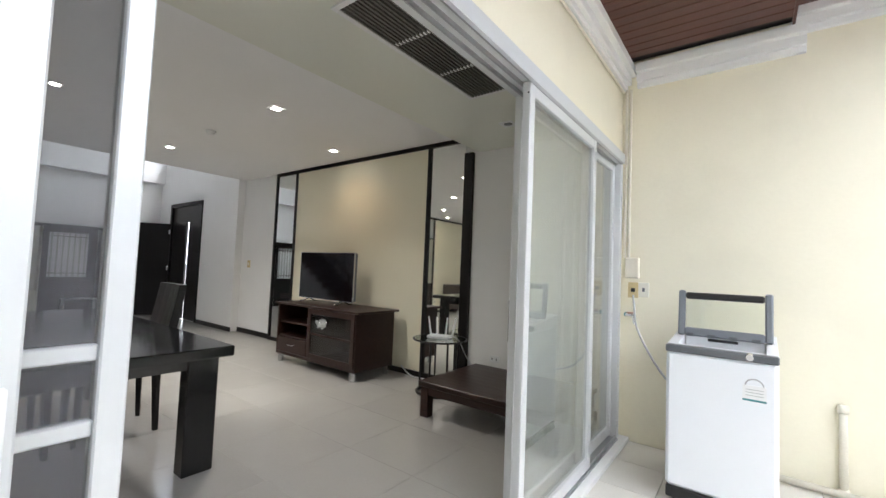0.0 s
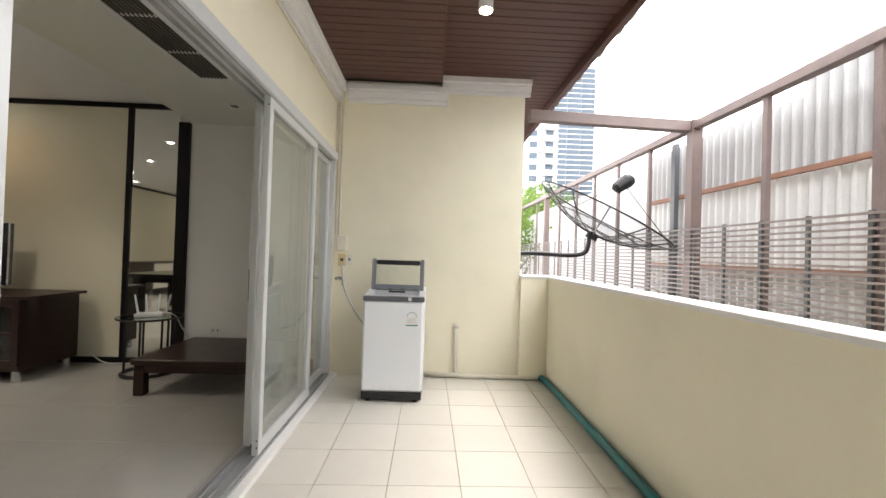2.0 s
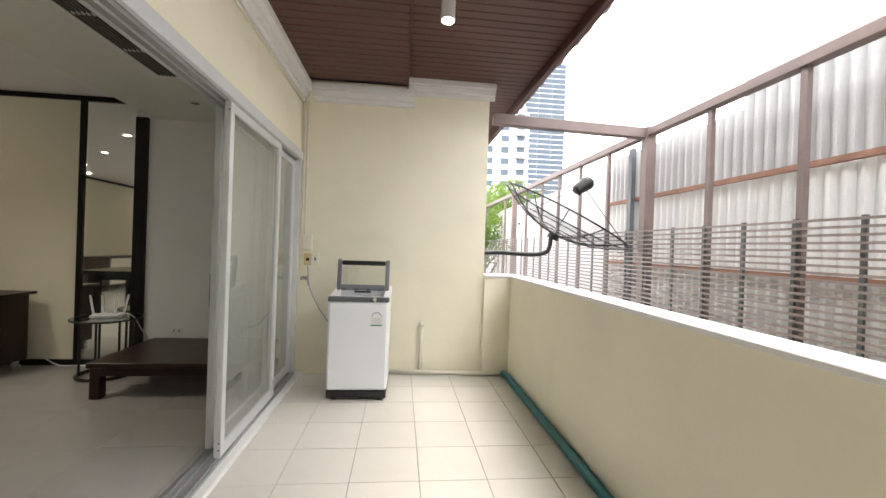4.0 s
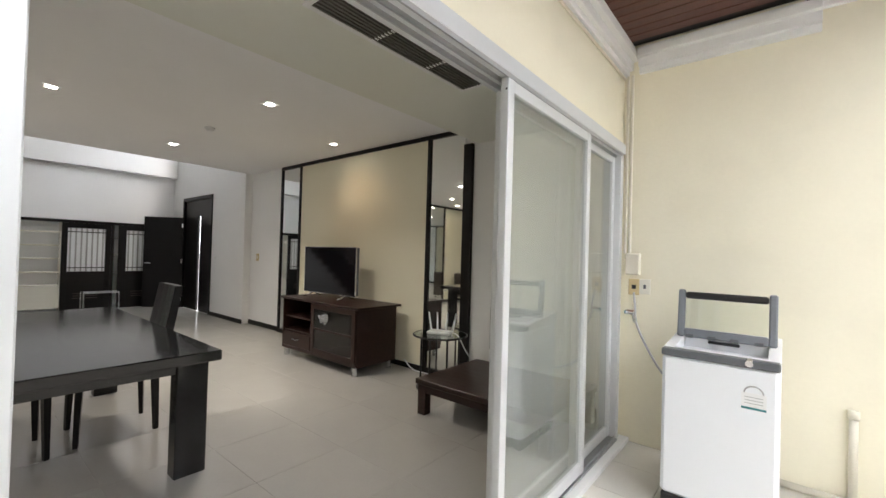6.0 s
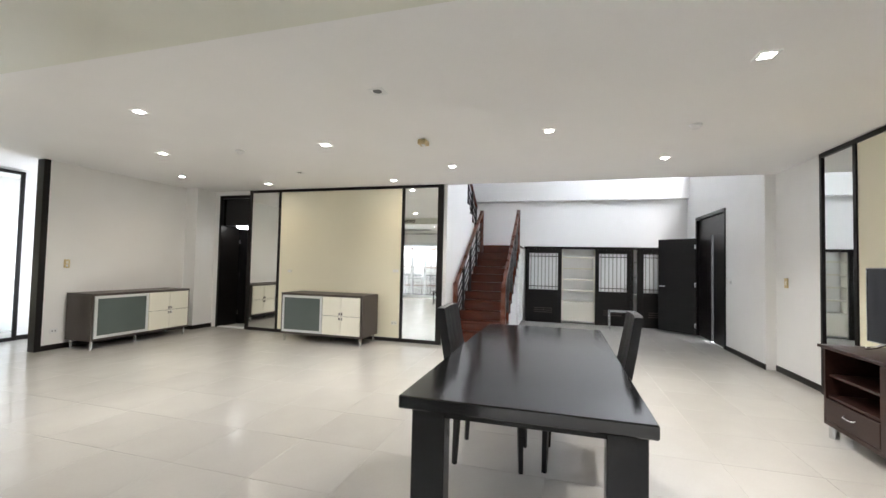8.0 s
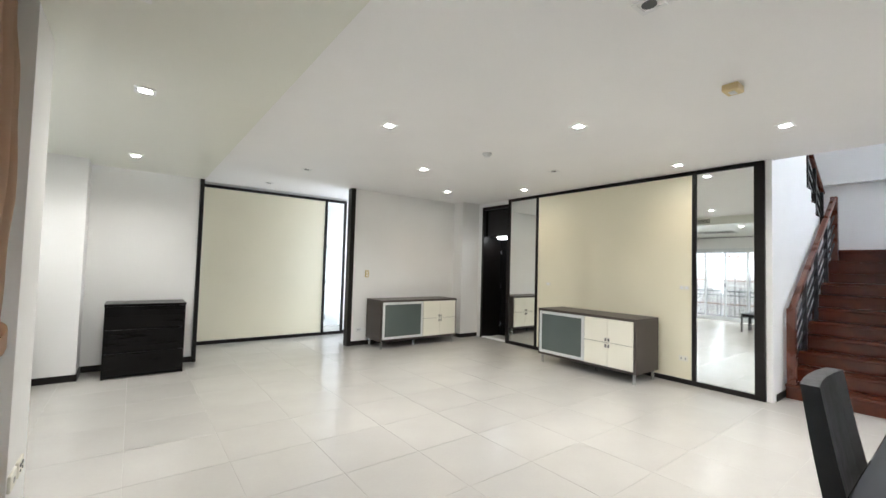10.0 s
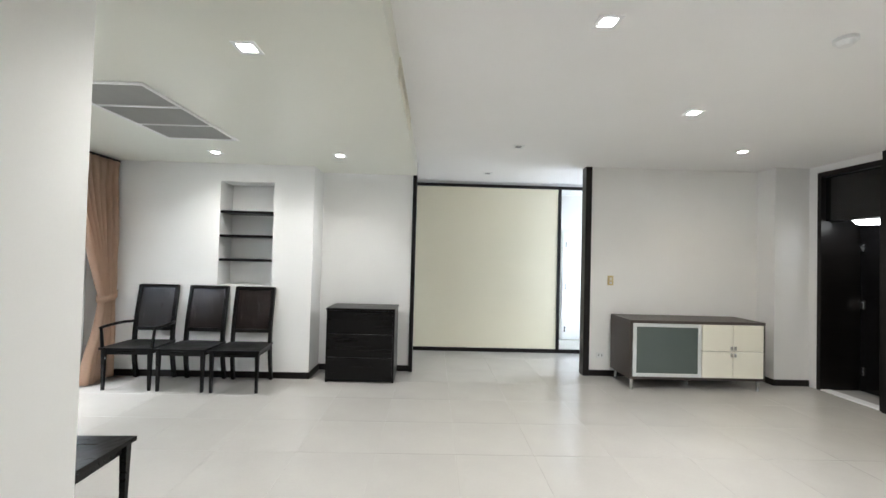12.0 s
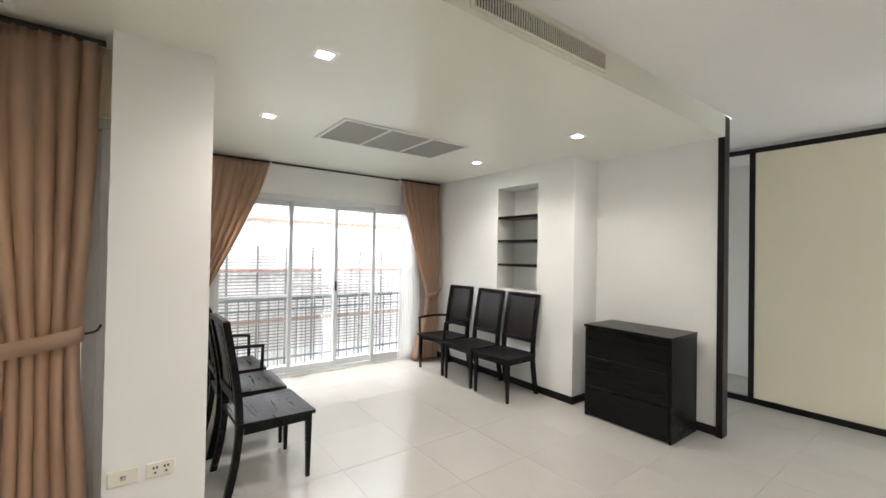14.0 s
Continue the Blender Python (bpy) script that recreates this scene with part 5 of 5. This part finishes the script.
for x0, x1, y0, y1 in ((-w, w, -d, -d + 0.07), (-w, -w + 0.05, -d + 0.07, d), (w - 0.05, w, -d + 0.07, d), (-w + 0.05, w - 0.05, d - 0.08, d)):
    vs = []
    for (x, y) in ((x0, y0), (x1, y0), (x1, y1), (x0, y1)):
        zt = zf + (zb - zf) * (y + d) / (2 * d)
        vs.append((bm.verts.new((x, y, z0)), bm.verts.new((x, y, zt))))
    for k in range(4):
        a, b = vs[k], vs[(k + 1) % 4]
        bm.faces.new((a[0], b[0], b[1], a[1]))
    bm.faces.new([v[1] for v in vs])
    bm.faces.new([v[0] for v in vs][::-1])
part("top_cover", bm, WHITEPLASTIC, t)
part("control_panel", boxes((-w - 0.002, -d - 0.006, h - 0.06, w + 0.002, -d + 0.065, h - 0.02), bevel=0.006), DARKGREY, t, "dark grey control panel")
part("tub", boxes((-w + 0.05, -d + 0.07, h - 0.15, w - 0.05, d - 0.08, h - 0.12)), CHROME, t, "steel tub")
part("rear_deck", boxes((-w + 0.052, 0.075, h - 0.06, w - 0.052, d - 0.085, h + 0.018), bevel=0.006), WHITEPLASTIC, t)
lid = part("lid_frame", boxes((-0.238, -0.016, 0.0, -0.200, 0.016, 0.285), (0.200, -0.016, 0.0, 0.238, 0.016, 0.285), (-0.200, -0.016, 0.0, 0.200, 0.016, 0.052), bevel=0.008), LIDGREY, t, "grey open lid frame")
lid.matrix_basis = pose(0, 0.045, h + 0.006, -7)
part("lid_handle", boxes((-0.199, -0.026, 0.232, 0.199, 0.022, 0.272), bevel=0.009), BLACKPLASTIC, lid, "glossy black lid handle")
for x in (-0.17, -0.06, 0.05, 0.16):
    part("hinge_cover", boxes((x - 0.02, -0.026, -0.002, x + 0.02, -0.0165, 0.018), bevel=0.003), DARKGREY, lid)
pane_of("lid_glass", boxes((-0.199, -0.004, 0.053, 0.199, 0.004, 0.231)), PANE, lid, "clear lid window")
part("lint_slot", boxes((-0.075, 0.005, h - 0.012, 0.075, 0.028, h + 0.004), bevel=0.004), BLACKPLASTIC, t, "dark filter slot")
part("knob", rod(bmesh.new(), (0.135, -d - 0.012, h - 0.038), (0.135, -d + 0.01, h - 0.032), 0.017, 0.02, 16), CHROME, t, "round silver dial")
lab = part("energy_label", boxes((0.105, -d - 0.0025, 0.64, 0.205, -d - 0.0005, 0.72)), WHITEPLASTIC, t, "pale energy label")
bm = bmesh.new()
sweep(bm, [(0.155 + 0.038 * math.cos(math.pi * k / 13), -d - 0.003, 0.72 + 0.034 * math.sin(math.pi * k / 13)) for k in range(14)], 0.004, 6)
part("dial", bm, ALUGREY, lab, "grey arc of the label dial")
part("bars", boxes((0.105, -d - 0.0045, 0.64, 0.205, -d - 0.0026, 0.650)), TEAL, lab, "teal bar on the label")
for k in range(3):
    part("line", boxes((0.118, -d - 0.0042, 0.668 + k * 0.015, 0.192, -d - 0.0026, 0.671 + k * 0.015)), ALUGREY, lab)

bm = bmesh.new()
sweep(bm, bend([(0.405, YE - 0.03, 1.12), (0.42, YE - 0.05, 1.02), (0.44, YE - 0.06, 0.88), (0.54, YE - 0.07, 0.68), (0.66, YE - 0.08, 0.52), (0.78, YE - 0.16, 0.48)], 8), 0.008)
solid("power_cord", bm, ALUGREY, "grey hose and cord from the socket to the washing machine", "cable", smooth=True)
plate("wall_socket", (0.40, YE, 1.16), 0, 0.075, 0.12, YELLOWED, "yellowed outdoor socket with a black plug", ((0, 0.0, 0.03, 0.03, BLACKPLASTIC),))
plate("wall_socket", (0.475, YE, 1.165), 0, 0.075, 0.11, IVORY, "ivory outdoor socket beside the conduit", ((0, 0.0, 0.018, 0.03, DARKGREY),))
t = thing("junction_box", (0.395, YE, 1.33), "cream painted junction box on the conduit", "junction box")
part("box", boxes((-0.05, -0.045, -0.08, 0.05, 0, 0.08), bevel=0.006), PVC, t)
part("cover", boxes((-0.045, -0.05, -0.074, 0.045, -0.046, 0.074), bevel=0.002), PVC, t)
bm = bmesh.new()
rod(bm, (0.335, YE - 0.02, 1.41), (0.335, YE - 0.02, 2.76), 0.011)
rod(bm, (0.365, YE - 0.018, 1.41), (0.365, YE - 0.018, 2.76), 0.011)
sweep(bm, [(XD + 0.012, YE - 0.02, 2.745), (XD + 0.012, 1.0, 2.745), (XD + 0.012, -1.45, 2.745)], 0.009)
solid("conduit", bm, PVC, "cream painted cable conduits up the corner", "conduit")
t = thing("water_tap", (0.36, YE, 0.97), "small tap with a teal and red valve", "tap")
bm = bmesh.new()
rod(bm, (0, 0, 0), (0, -0.05, 0), 0.016)
part("stub", bm, TEAL, t, "teal pipe stub")
bm = bmesh.new()
rod(bm, (0.0, -0.05, 0), (0.055, -0.06, -0.005), 0.013)
rod(bm, (0.05, -0.06, 0.0), (0.065, -0.062, -0.07), 0.010)
part("valve", bm, CHROME, t, "steel valve")
part("lever", boxes((0.01, -0.085, 0.012, 0.06, -0.06, 0.022), bevel=0.003), RUST, t, "red lever")

bm = bmesh.new()
rod(bm, (1.575, YE - 0.03, 0.04), (1.575, YE - 0.03, 0.53), 0.02, seg=14)
rod(bm, (1.575, YE - 0.03, 0.50), (1.575, YE - 0.03, 0.545), 0.026, seg=14)
rod(bm, (1.20, YE - 0.035, 0.035), (2.44, YE - 0.09, 0.03), 0.02, seg=14)
rod(bm, (1.55, YE - 0.036, 0.036), (1.60, YE - 0.036, 0.036), 0.027, seg=14)
solid("drain_pipe", bm, PVC, "cream painted drain pipe along the balcony end wall", "pipe", smooth=True)
bm = bmesh.new()
sweep(bm, bend([(2.44, YE - 0.10, 0.035), (2.455, YE - 0.2, 0.035), (2.46, YE - 0.4, 0.035), (2.46, 2.0, 0.035), (2.46, -1.4, 0.035)], 8), 0.030, 12)
solid("teal_pipe", bm, TEAL, "teal plastic pipe lying along the parapet foot", "pipe", smooth=True)

t = thing("balcony_spotlight", (1.60, 2.62, 3.04), "white cylinder spotlight under the eaves, lit", "lamp")
bm = bmesh.new()
rod(bm, (0, 0, -0.17), (0, 0, 0), 0.048, seg=24)
part("housing", bm, WHITEPLASTIC, t, smooth=False)
bm = bmesh.new()
rod(bm, (0, 0, -0.178), (0, 0, -0.171), 0.038, seg=20)
part("bulb", bm, WARMGLOW, t, "warm glowing lamp")

# ---- fence ----
FX = 4.0
fn = thing("fence", (FX, 0, -1.0), "brown painted steel fence with grey slats, weathered", "fence")
for y in (-6.5, 0.45, 4.08, 9.35, 12.6):
    part("main_post", boxes((-0.055, y - 0.055, 0, 0.055, y + 0.055, 3.72), bevel=0.004), BROWNSTEEL, fn)
part("top_beam", boxes((-0.045, -8.0, 3.62, 0.045, 14.0, 3.70), bevel=0.004), BROWNSTEEL, fn)
ys = [2.33, 3.17, 1.5, -0.4, -1.25, 4.93, 5.77, 6.61, 7.44, 8.4, 10.2]
mull = mesh_of("upright", boxes((-0.02, -0.025, 0.6, 0.02, 0.025, 3.62)), BROWNSTEEL)
for y in ys:
    o = new("upright", mull)
    o.parent, o.location = fn, (0.0, y, 0)
slat = mesh_of("slat", boxes((-0.06, 0.0, -0.008, -0.042, 3.0, 0.008)), SLATMETAL)
for k in range(34):
    for j in range(7):
        o = new("slat", slat)
        o.parent, o.location = fn, (0, -7.9 + j * 3.0, 2.58 - k * 0.0475)
sp = mesh_of("slat_post", boxes((-0.042, -0.014, 0.6, -0.022, 0.014, 2.60)), DARKGREY)
y = 3.17 - 26 * 0.415
while y < 13:
    o = new("slat_post", sp)
    o.parent, o.location = fn, (0, y, 0)
    y += 0.415
bm = boxes((-1.74, 4.05, 3.645, -0.056, 4.15, 3.755), bevel=0.004)
for v in bm.verts:
    v.co.z -= 0.045 * (v.co.x + 1.74) / 1.69
part("eaves_beam", bm, BROWNSTEEL, fn, "brown steel beam to the eaves")

cw = thing("corrugated_wall", (4.28, 0, -1.0), "galvanised corrugated sheet wall on rusty rails", "wall")


def corrugated(w, h):
    bm = bmesh.new()
    n = 28
    lo, hi = [], []
    for i in range(n + 1):
        dx = (0.0, 0.042, 0.042, 0.0)[i % 4]
        y = i * w / n
        lo.append(bm.verts.new((dx, y, 0)))
        hi.append(bm.verts.new((dx, y, h)))
    for i in range(n):
        bm.faces.new((lo[i], lo[i + 1], hi[i + 1], hi[i]))
    return bm


sheet = mesh_of("sheet", corrugated(0.76, 2.5), PALESHEET)
upper = mesh_of("sheet", corrugated(0.76, 0.63), CORRUGATED)
taller = mesh_of("sheet", corrugated(0.76, 0.90), CORRUGATED)
for j in range(18):
    y = -8.2 + j * 0.76
    o = new("sheet", sheet)
    o.parent, o.location = cw, (0.02, y, 0.55)
    o = new("sheet", taller if y < 3.0 else upper)
    o.parent, o.location = cw, (0.06, y, 3.04)
for z in (3.02, 2.20, 1.4):
    part("purlin", boxes((-0.03, -8.2, z - 0.022, 0.015, 5.46, z + 0.022)), RUST, cw, "rusty steel rail")
part("stanchion", boxes((-0.09, 4.72, 0, -0.032, 4.80, 3.66), bevel=0.003), DARKGREY, cw, "dark steel stanchion")
# pale neighbouring wall past the corrugated sheets
solid("neighbour_wall", boxes((4.6, 5.5, -3.2, 4.75, 26, 2.6)), TOWER_WHITE, "pale rendered neighbour wall behind the fence", "wall")
nb = thing("neighbour_shed", (9.0, 1.5, -3.2), "grey neighbouring shed with a curved roof", "building")
part("wall", boxes((-3.5, -12, 0, 3.5, 7, 5.6)), TOWER_WHITE, nb)
bm = bmesh.new()
ra, rb = [], []
for k in range(15):
    a = math.pi * k / 14
    ra.append(bm.verts.new((-3.7 * math.cos(a), -12.2, 5.6 + 1.0 * math.sin(a))))
    rb.append(bm.verts.new((-3.7 * math.cos(a), 7.2, 5.6 + 1.0 * math.sin(a))))
for k in range(14):
    bm.faces.new((ra[k], ra[k + 1], rb[k + 1], rb[k]))
bm.faces.new(ra)
bm.faces.new(rb[::-1])
part("roof", bm, CORRUGATED, nb)

# small railing outside the bay
br = thing("balustrade", (3.0, -3.55, 0), "grey iron balustrade outside the bay window", "balustrade")
part("slab", boxes((-0.40, -1.7, -0.15, 0.12, 1.6, -0.01)), CONCRETE, br)
part("top_rail", boxes((-0.02, -1.65, 0.87, 0.02, 1.6, 0.91)), DARKGREY, br)
part("lower_rail", boxes((-0.012, -1.65, 0.10, 0.012, 1.6, 0.125)), DARKGREY, br)
part("upper_rail", boxes((-0.012, -1.65, 0.74, 0.012, 1.6, 0.765)), DARKGREY, br)
bar = mesh_of("baluster", boxes((-0.006, -0.006, 0, 0.006, 0.006, 0.87)), DARKGREY)
for k in range(27):
    o = new("baluster", bar)
    o.parent, o.location = br, (0, -1.6 + k * 0.12, 0)

# ---- satellite dish ----
dish = thing("satellite_dish", (2.30, 4.62, 1.29), "black mesh satellite dish on a bent wall arm", "satellite dish")
bm = bmesh.new()
sweep(bm, bend([(-0.08, -0.25, -0.01), (0.2, -0.05, 0.0), (0.60, 0, -0.01), (0.77, 0, 0.02), (0.82, 0, 0.10), (0.83, 0, 0.23)], 8), 0.026, 12)
part("arm", bm, BLACKMETAL, dish, smooth=True)
AX = Vector((0.44, -0.16, 0.88)).normalized()
bowl = Matrix.Translation((0.88, 0.02, 0.24)) @ AX.to_track_quat("Z", "Y").to_matrix().to_4x4()
R, DEPTH = 0.81, 0.26


def on_bowl(r, a):
    return bowl @ Vector((r * math.cos(a), r * math.sin(a), DEPTH * (r / R) ** 2))


bm = bmesh.new()
g = [[bm.verts.new(on_bowl(0.06 + (R - 0.06) * j / 8, 2 * math.pi * i / 48)) for i in range(48)] for j in range(9)]
for j in range(8):
    for i in range(48):
        bm.faces.new((g[j][i], g[j][(i + 1) % 48], g[j + 1][(i + 1) % 48], g[j + 1][i]))
part("mesh_bowl", bm, WIRE, dish, "fine black wire mesh", smooth=True)
for r in (0.28, 0.52, R):
    bm = bmesh.new()
    sweep(bm, [on_bowl(r, 2 * math.pi * i / 48) for i in range(49)], 0.010 if r == R else 0.006, 6)
    part("ring", bm, BLACKMETAL, dish, smooth=True)
for i in range(12):
    bm = bmesh.new()
    sweep(bm, [on_bowl(0.05 + (R - 0.05) * k / 6, 2 * math.pi * i / 12) for k in range(7)], 0.007, 6)
    part("rib", bm, BLACKMETAL, dish)
focus = bowl @ Vector((0, 0, 0.67))
for i in range(3):
    bm = bmesh.new()
    rod(bm, on_bowl(R, 2 * math.pi * (i / 3 + 0.08)), focus, 0.005, seg=6)
    part("strut", bm, BLACKMETAL, dish)
bm = bmesh.new()
HEAD = Vector((0.80, 0.05, 0.55)).normalized()
for a, b, ra, rb in ((-0.13, -0.10, 0.035, 0.068), (-0.10, 0.05, 0.068, 0.085), (0.05, 0.10, 0.085, 0.074), (0.10, 0.13, 0.074, 0.035)):
    rod(bm, focus + HEAD * a, focus + HEAD * b, ra, rb, 20)
rod(bm, focus - AX * 0.12, focus, 0.03, seg=12)
part("receiver", bm, BLACKPLASTIC, dish, "black plastic receiver head")
bm = bmesh.new()
rod(bm, bowl @ Vector((0, 0, -0.06)), bowl @ Vector((0, 0, 0.02)), 0.07, seg=12)
part("hub", bm, BLACKMETAL, dish)

# ---- distance ----
structure("ground", boxes((-400, -400, -3.4, 400, 600, -3.2)), ASPHALT, "dusty grey ground below the house", "ground")


def tower(name, at, w, d, h, floors, cols, wall_mat, win_mat, label, balconies=False, fill=0.42, low=0.22):
    t = thing(name, at, label, "building")
    part("wall", boxes((-w / 2, -d / 2, 0, w / 2, d / 2, h)), wall_mat, t)
    part("roof", boxes((-w / 2 + 0.5, -d / 2 + 0.5, h, w / 2 - 0.5, d / 2 - 0.5, h + 1.2)), wall_mat, t)
    fh = h / floors
    ww = w / cols
    me = mesh_of("window", boxes((-ww * fill, -d / 2 - 0.15, fh * low, ww * fill, -d / 2 + 0.1, fh * 0.90)), win_mat)
    ms = mesh_of("window", boxes((-w / 2 - 0.15, -d * 0.45, fh * low, -w / 2 + 0.1, d * 0.45, fh * 0.90)), win_mat)
    for f in range(floors):
        for c in range(cols):
            o = new("window", me)
            o.parent, o.location = t, (-w / 2 + (c + 0.5) * ww, 0, f * fh)
        o = new("window", ms)
        o.parent, o.location = t, (0, 0, f * fh)
        if balconies and f:
            part("balcony", boxes((w * 0.10, -d / 2 - 1.2, f * fh - 0.15, w * 0.48, -d / 2 - 0.16, f * fh + 0.9)), wall_mat, t)
    return t


tower("glass_tower", (43.2, 126.0, -3.2), 12.4, 14.0, 61.0, 40, 3, TOWER_WHITE, TOWER_GLASS, "tall blue glass office tower in the distance", fill=0.488, low=0.12)
tower("apartment_tower", (23.2, 92.0, -3.2), 10.5, 10.0, 34.5, 14, 3, TOWER_WHITE, TOWER_GLASS, "white apartment tower with balconies in the distance", True, 0.24, 0.40)


def tree(at, height, spread, seed, label):
    rnd = random.Random(seed)
    t = thing("tree", at, label, "tree")
    bm = bmesh.new()
    rod(bm, (0, 0, 0), (0.1, 0.05, height * 0.55), 0.16, 0.09, 10)
    tips = []
    for k in range(9):
        a = rnd.uniform(0, 6.28)
        z0 = height * rnd.uniform(0.35, 0.55)
        tip = Vector((spread * rnd.uniform(0.4, 0.85) * math.cos(a), spread * rnd.uniform(0.4, 0.85) * math.sin(a), height * rnd.uniform(0.62, 0.92)))
        rod(bm, (0.05, 0.03, z0), tip, 0.05, 0.015, 6)
        tips.append(tip)
    part("trunk", bm, BARK, t)
    verts, faces = [], []
    for tip in tips + [Vector((0, 0, height * 0.85))]:
        for c in range(46):
            p = tip + Vector((rnd.gauss(0, 1), rnd.gauss(0, 1), rnd.gauss(0, 0.7))) * spread * 0.22
            for l in range(20):
                q = p + Vector((rnd.gauss(0, 1), rnd.gauss(0, 1), rnd.gauss(0, 1))) * spread * 0.06
                n = Vector((rnd.gauss(0, 1), rnd.gauss(0, 1), rnd.gauss(0.6, 1))).normalized()
                u = n.orthogonal().normalized() * rnd.uniform(0.035, 0.07)
                v = n.cross(u).normalized() * rnd.uniform(0.025, 0.045)
                b = len(verts)
                verts += [q - u, q + v + n * 0.01, q + u, q - v + n * 0.01]
                faces.append((b, b + 1, b + 2, b + 3))
    me = bpy.data.meshes.new("crown")
    me.from_pydata([tuple(v) for v in verts], [], faces)
    me.materials.append(LEAF)
    o = new("crown", me)
    o.parent = t
    return t


tree((4.0, 13.5, -3.2), 6.9, 1.9, 3, "leafy green tree beyond the fence")
tree((6.2, 17.5, -3.2), 7.3, 2.3, 5, "leafy green tree beyond the fence")
tree((8.0, 22.0, -3.2), 7.2, 2.4, 8, "leafy green tree beyond the fence")

# ---- floor tiles ----
SIZE = 0.60
full = mesh_of("floor_tile", boxes((0.0012, 0.0012, -0.010, SIZE - 0.0012, SIZE - 0.0012, 0.0), bevel=0.0006), TILE_IN)


def lay(x0, x1, y0, y1, floor_ob, size, mesh_full, mat, ox, oy, gap, thick, top, name):
    i0, i1 = math.floor((x0 - ox) / size), math.ceil((x1 - ox) / size)
    j0, j1 = math.floor((y0 - oy) / size), math.ceil((y1 - oy) / size)
    for i in range(i0, i1):
        for j in range(j0, j1):
            ax, bx = max(x0, ox + i * size + gap), min(x1, ox + (i + 1) * size - gap)
            ay, by = max(y0, oy + j * size + gap), min(y1, oy + (j + 1) * size - gap)
            if bx - ax < 0.01 or by - ay < 0.01:
                continue
            if bx - ax > size - 3 * gap and by - ay > size - 3 * gap:
                o = new(name, mesh_full)
                o.location = (ox + i * size, oy + j * size, top)
            else:
                o = new(name, mesh_of(name, boxes((0, 0, -thick, bx - ax, by - ay, 0)), mat))
                o.location = (ax, ay, top)
            o.parent = floor_ob


fl = bpy.data.objects["floor"]
lay(XW, XI, YS, YN, fl, SIZE, full, TILE_IN, 0.10, 0.21, 0.0012, 0.010, 0.0, "floor_tile")
lay(XI, XB, -5.215, YB, fl, SIZE, full, TILE_IN, 0.10, 0.21, 0.0012, 0.010, 0.0, "floor_tile")
lay(-5.2, -0.5, YC, YS, fl, SIZE, full, TILE_IN, 0.10, 0.21, 0.0012, 0.010, 0.0, "floor_tile")
lay(HALL_X, XW, HALL_S, HALL_N, fl, SIZE, full, TILE_IN, 0.10, 0.21, 0.0012, 0.010, 0.0, "floor_tile")
bf = bpy.data.objects["balcony_floor"]
BT = 0.392
bfull = mesh_of("balcony_tile", boxes((0.002, 0.002, -0.007, BT - 0.002, BT - 0.002, 0.0), bevel=0.001), TILE_OUT)
lay(XD + 0.075, 2.50, -1.49, YE, bf, BT, bfull, TILE_OUT, 1.09, 2.55, 0.002, 0.007, 0.0, "balcony_tile")
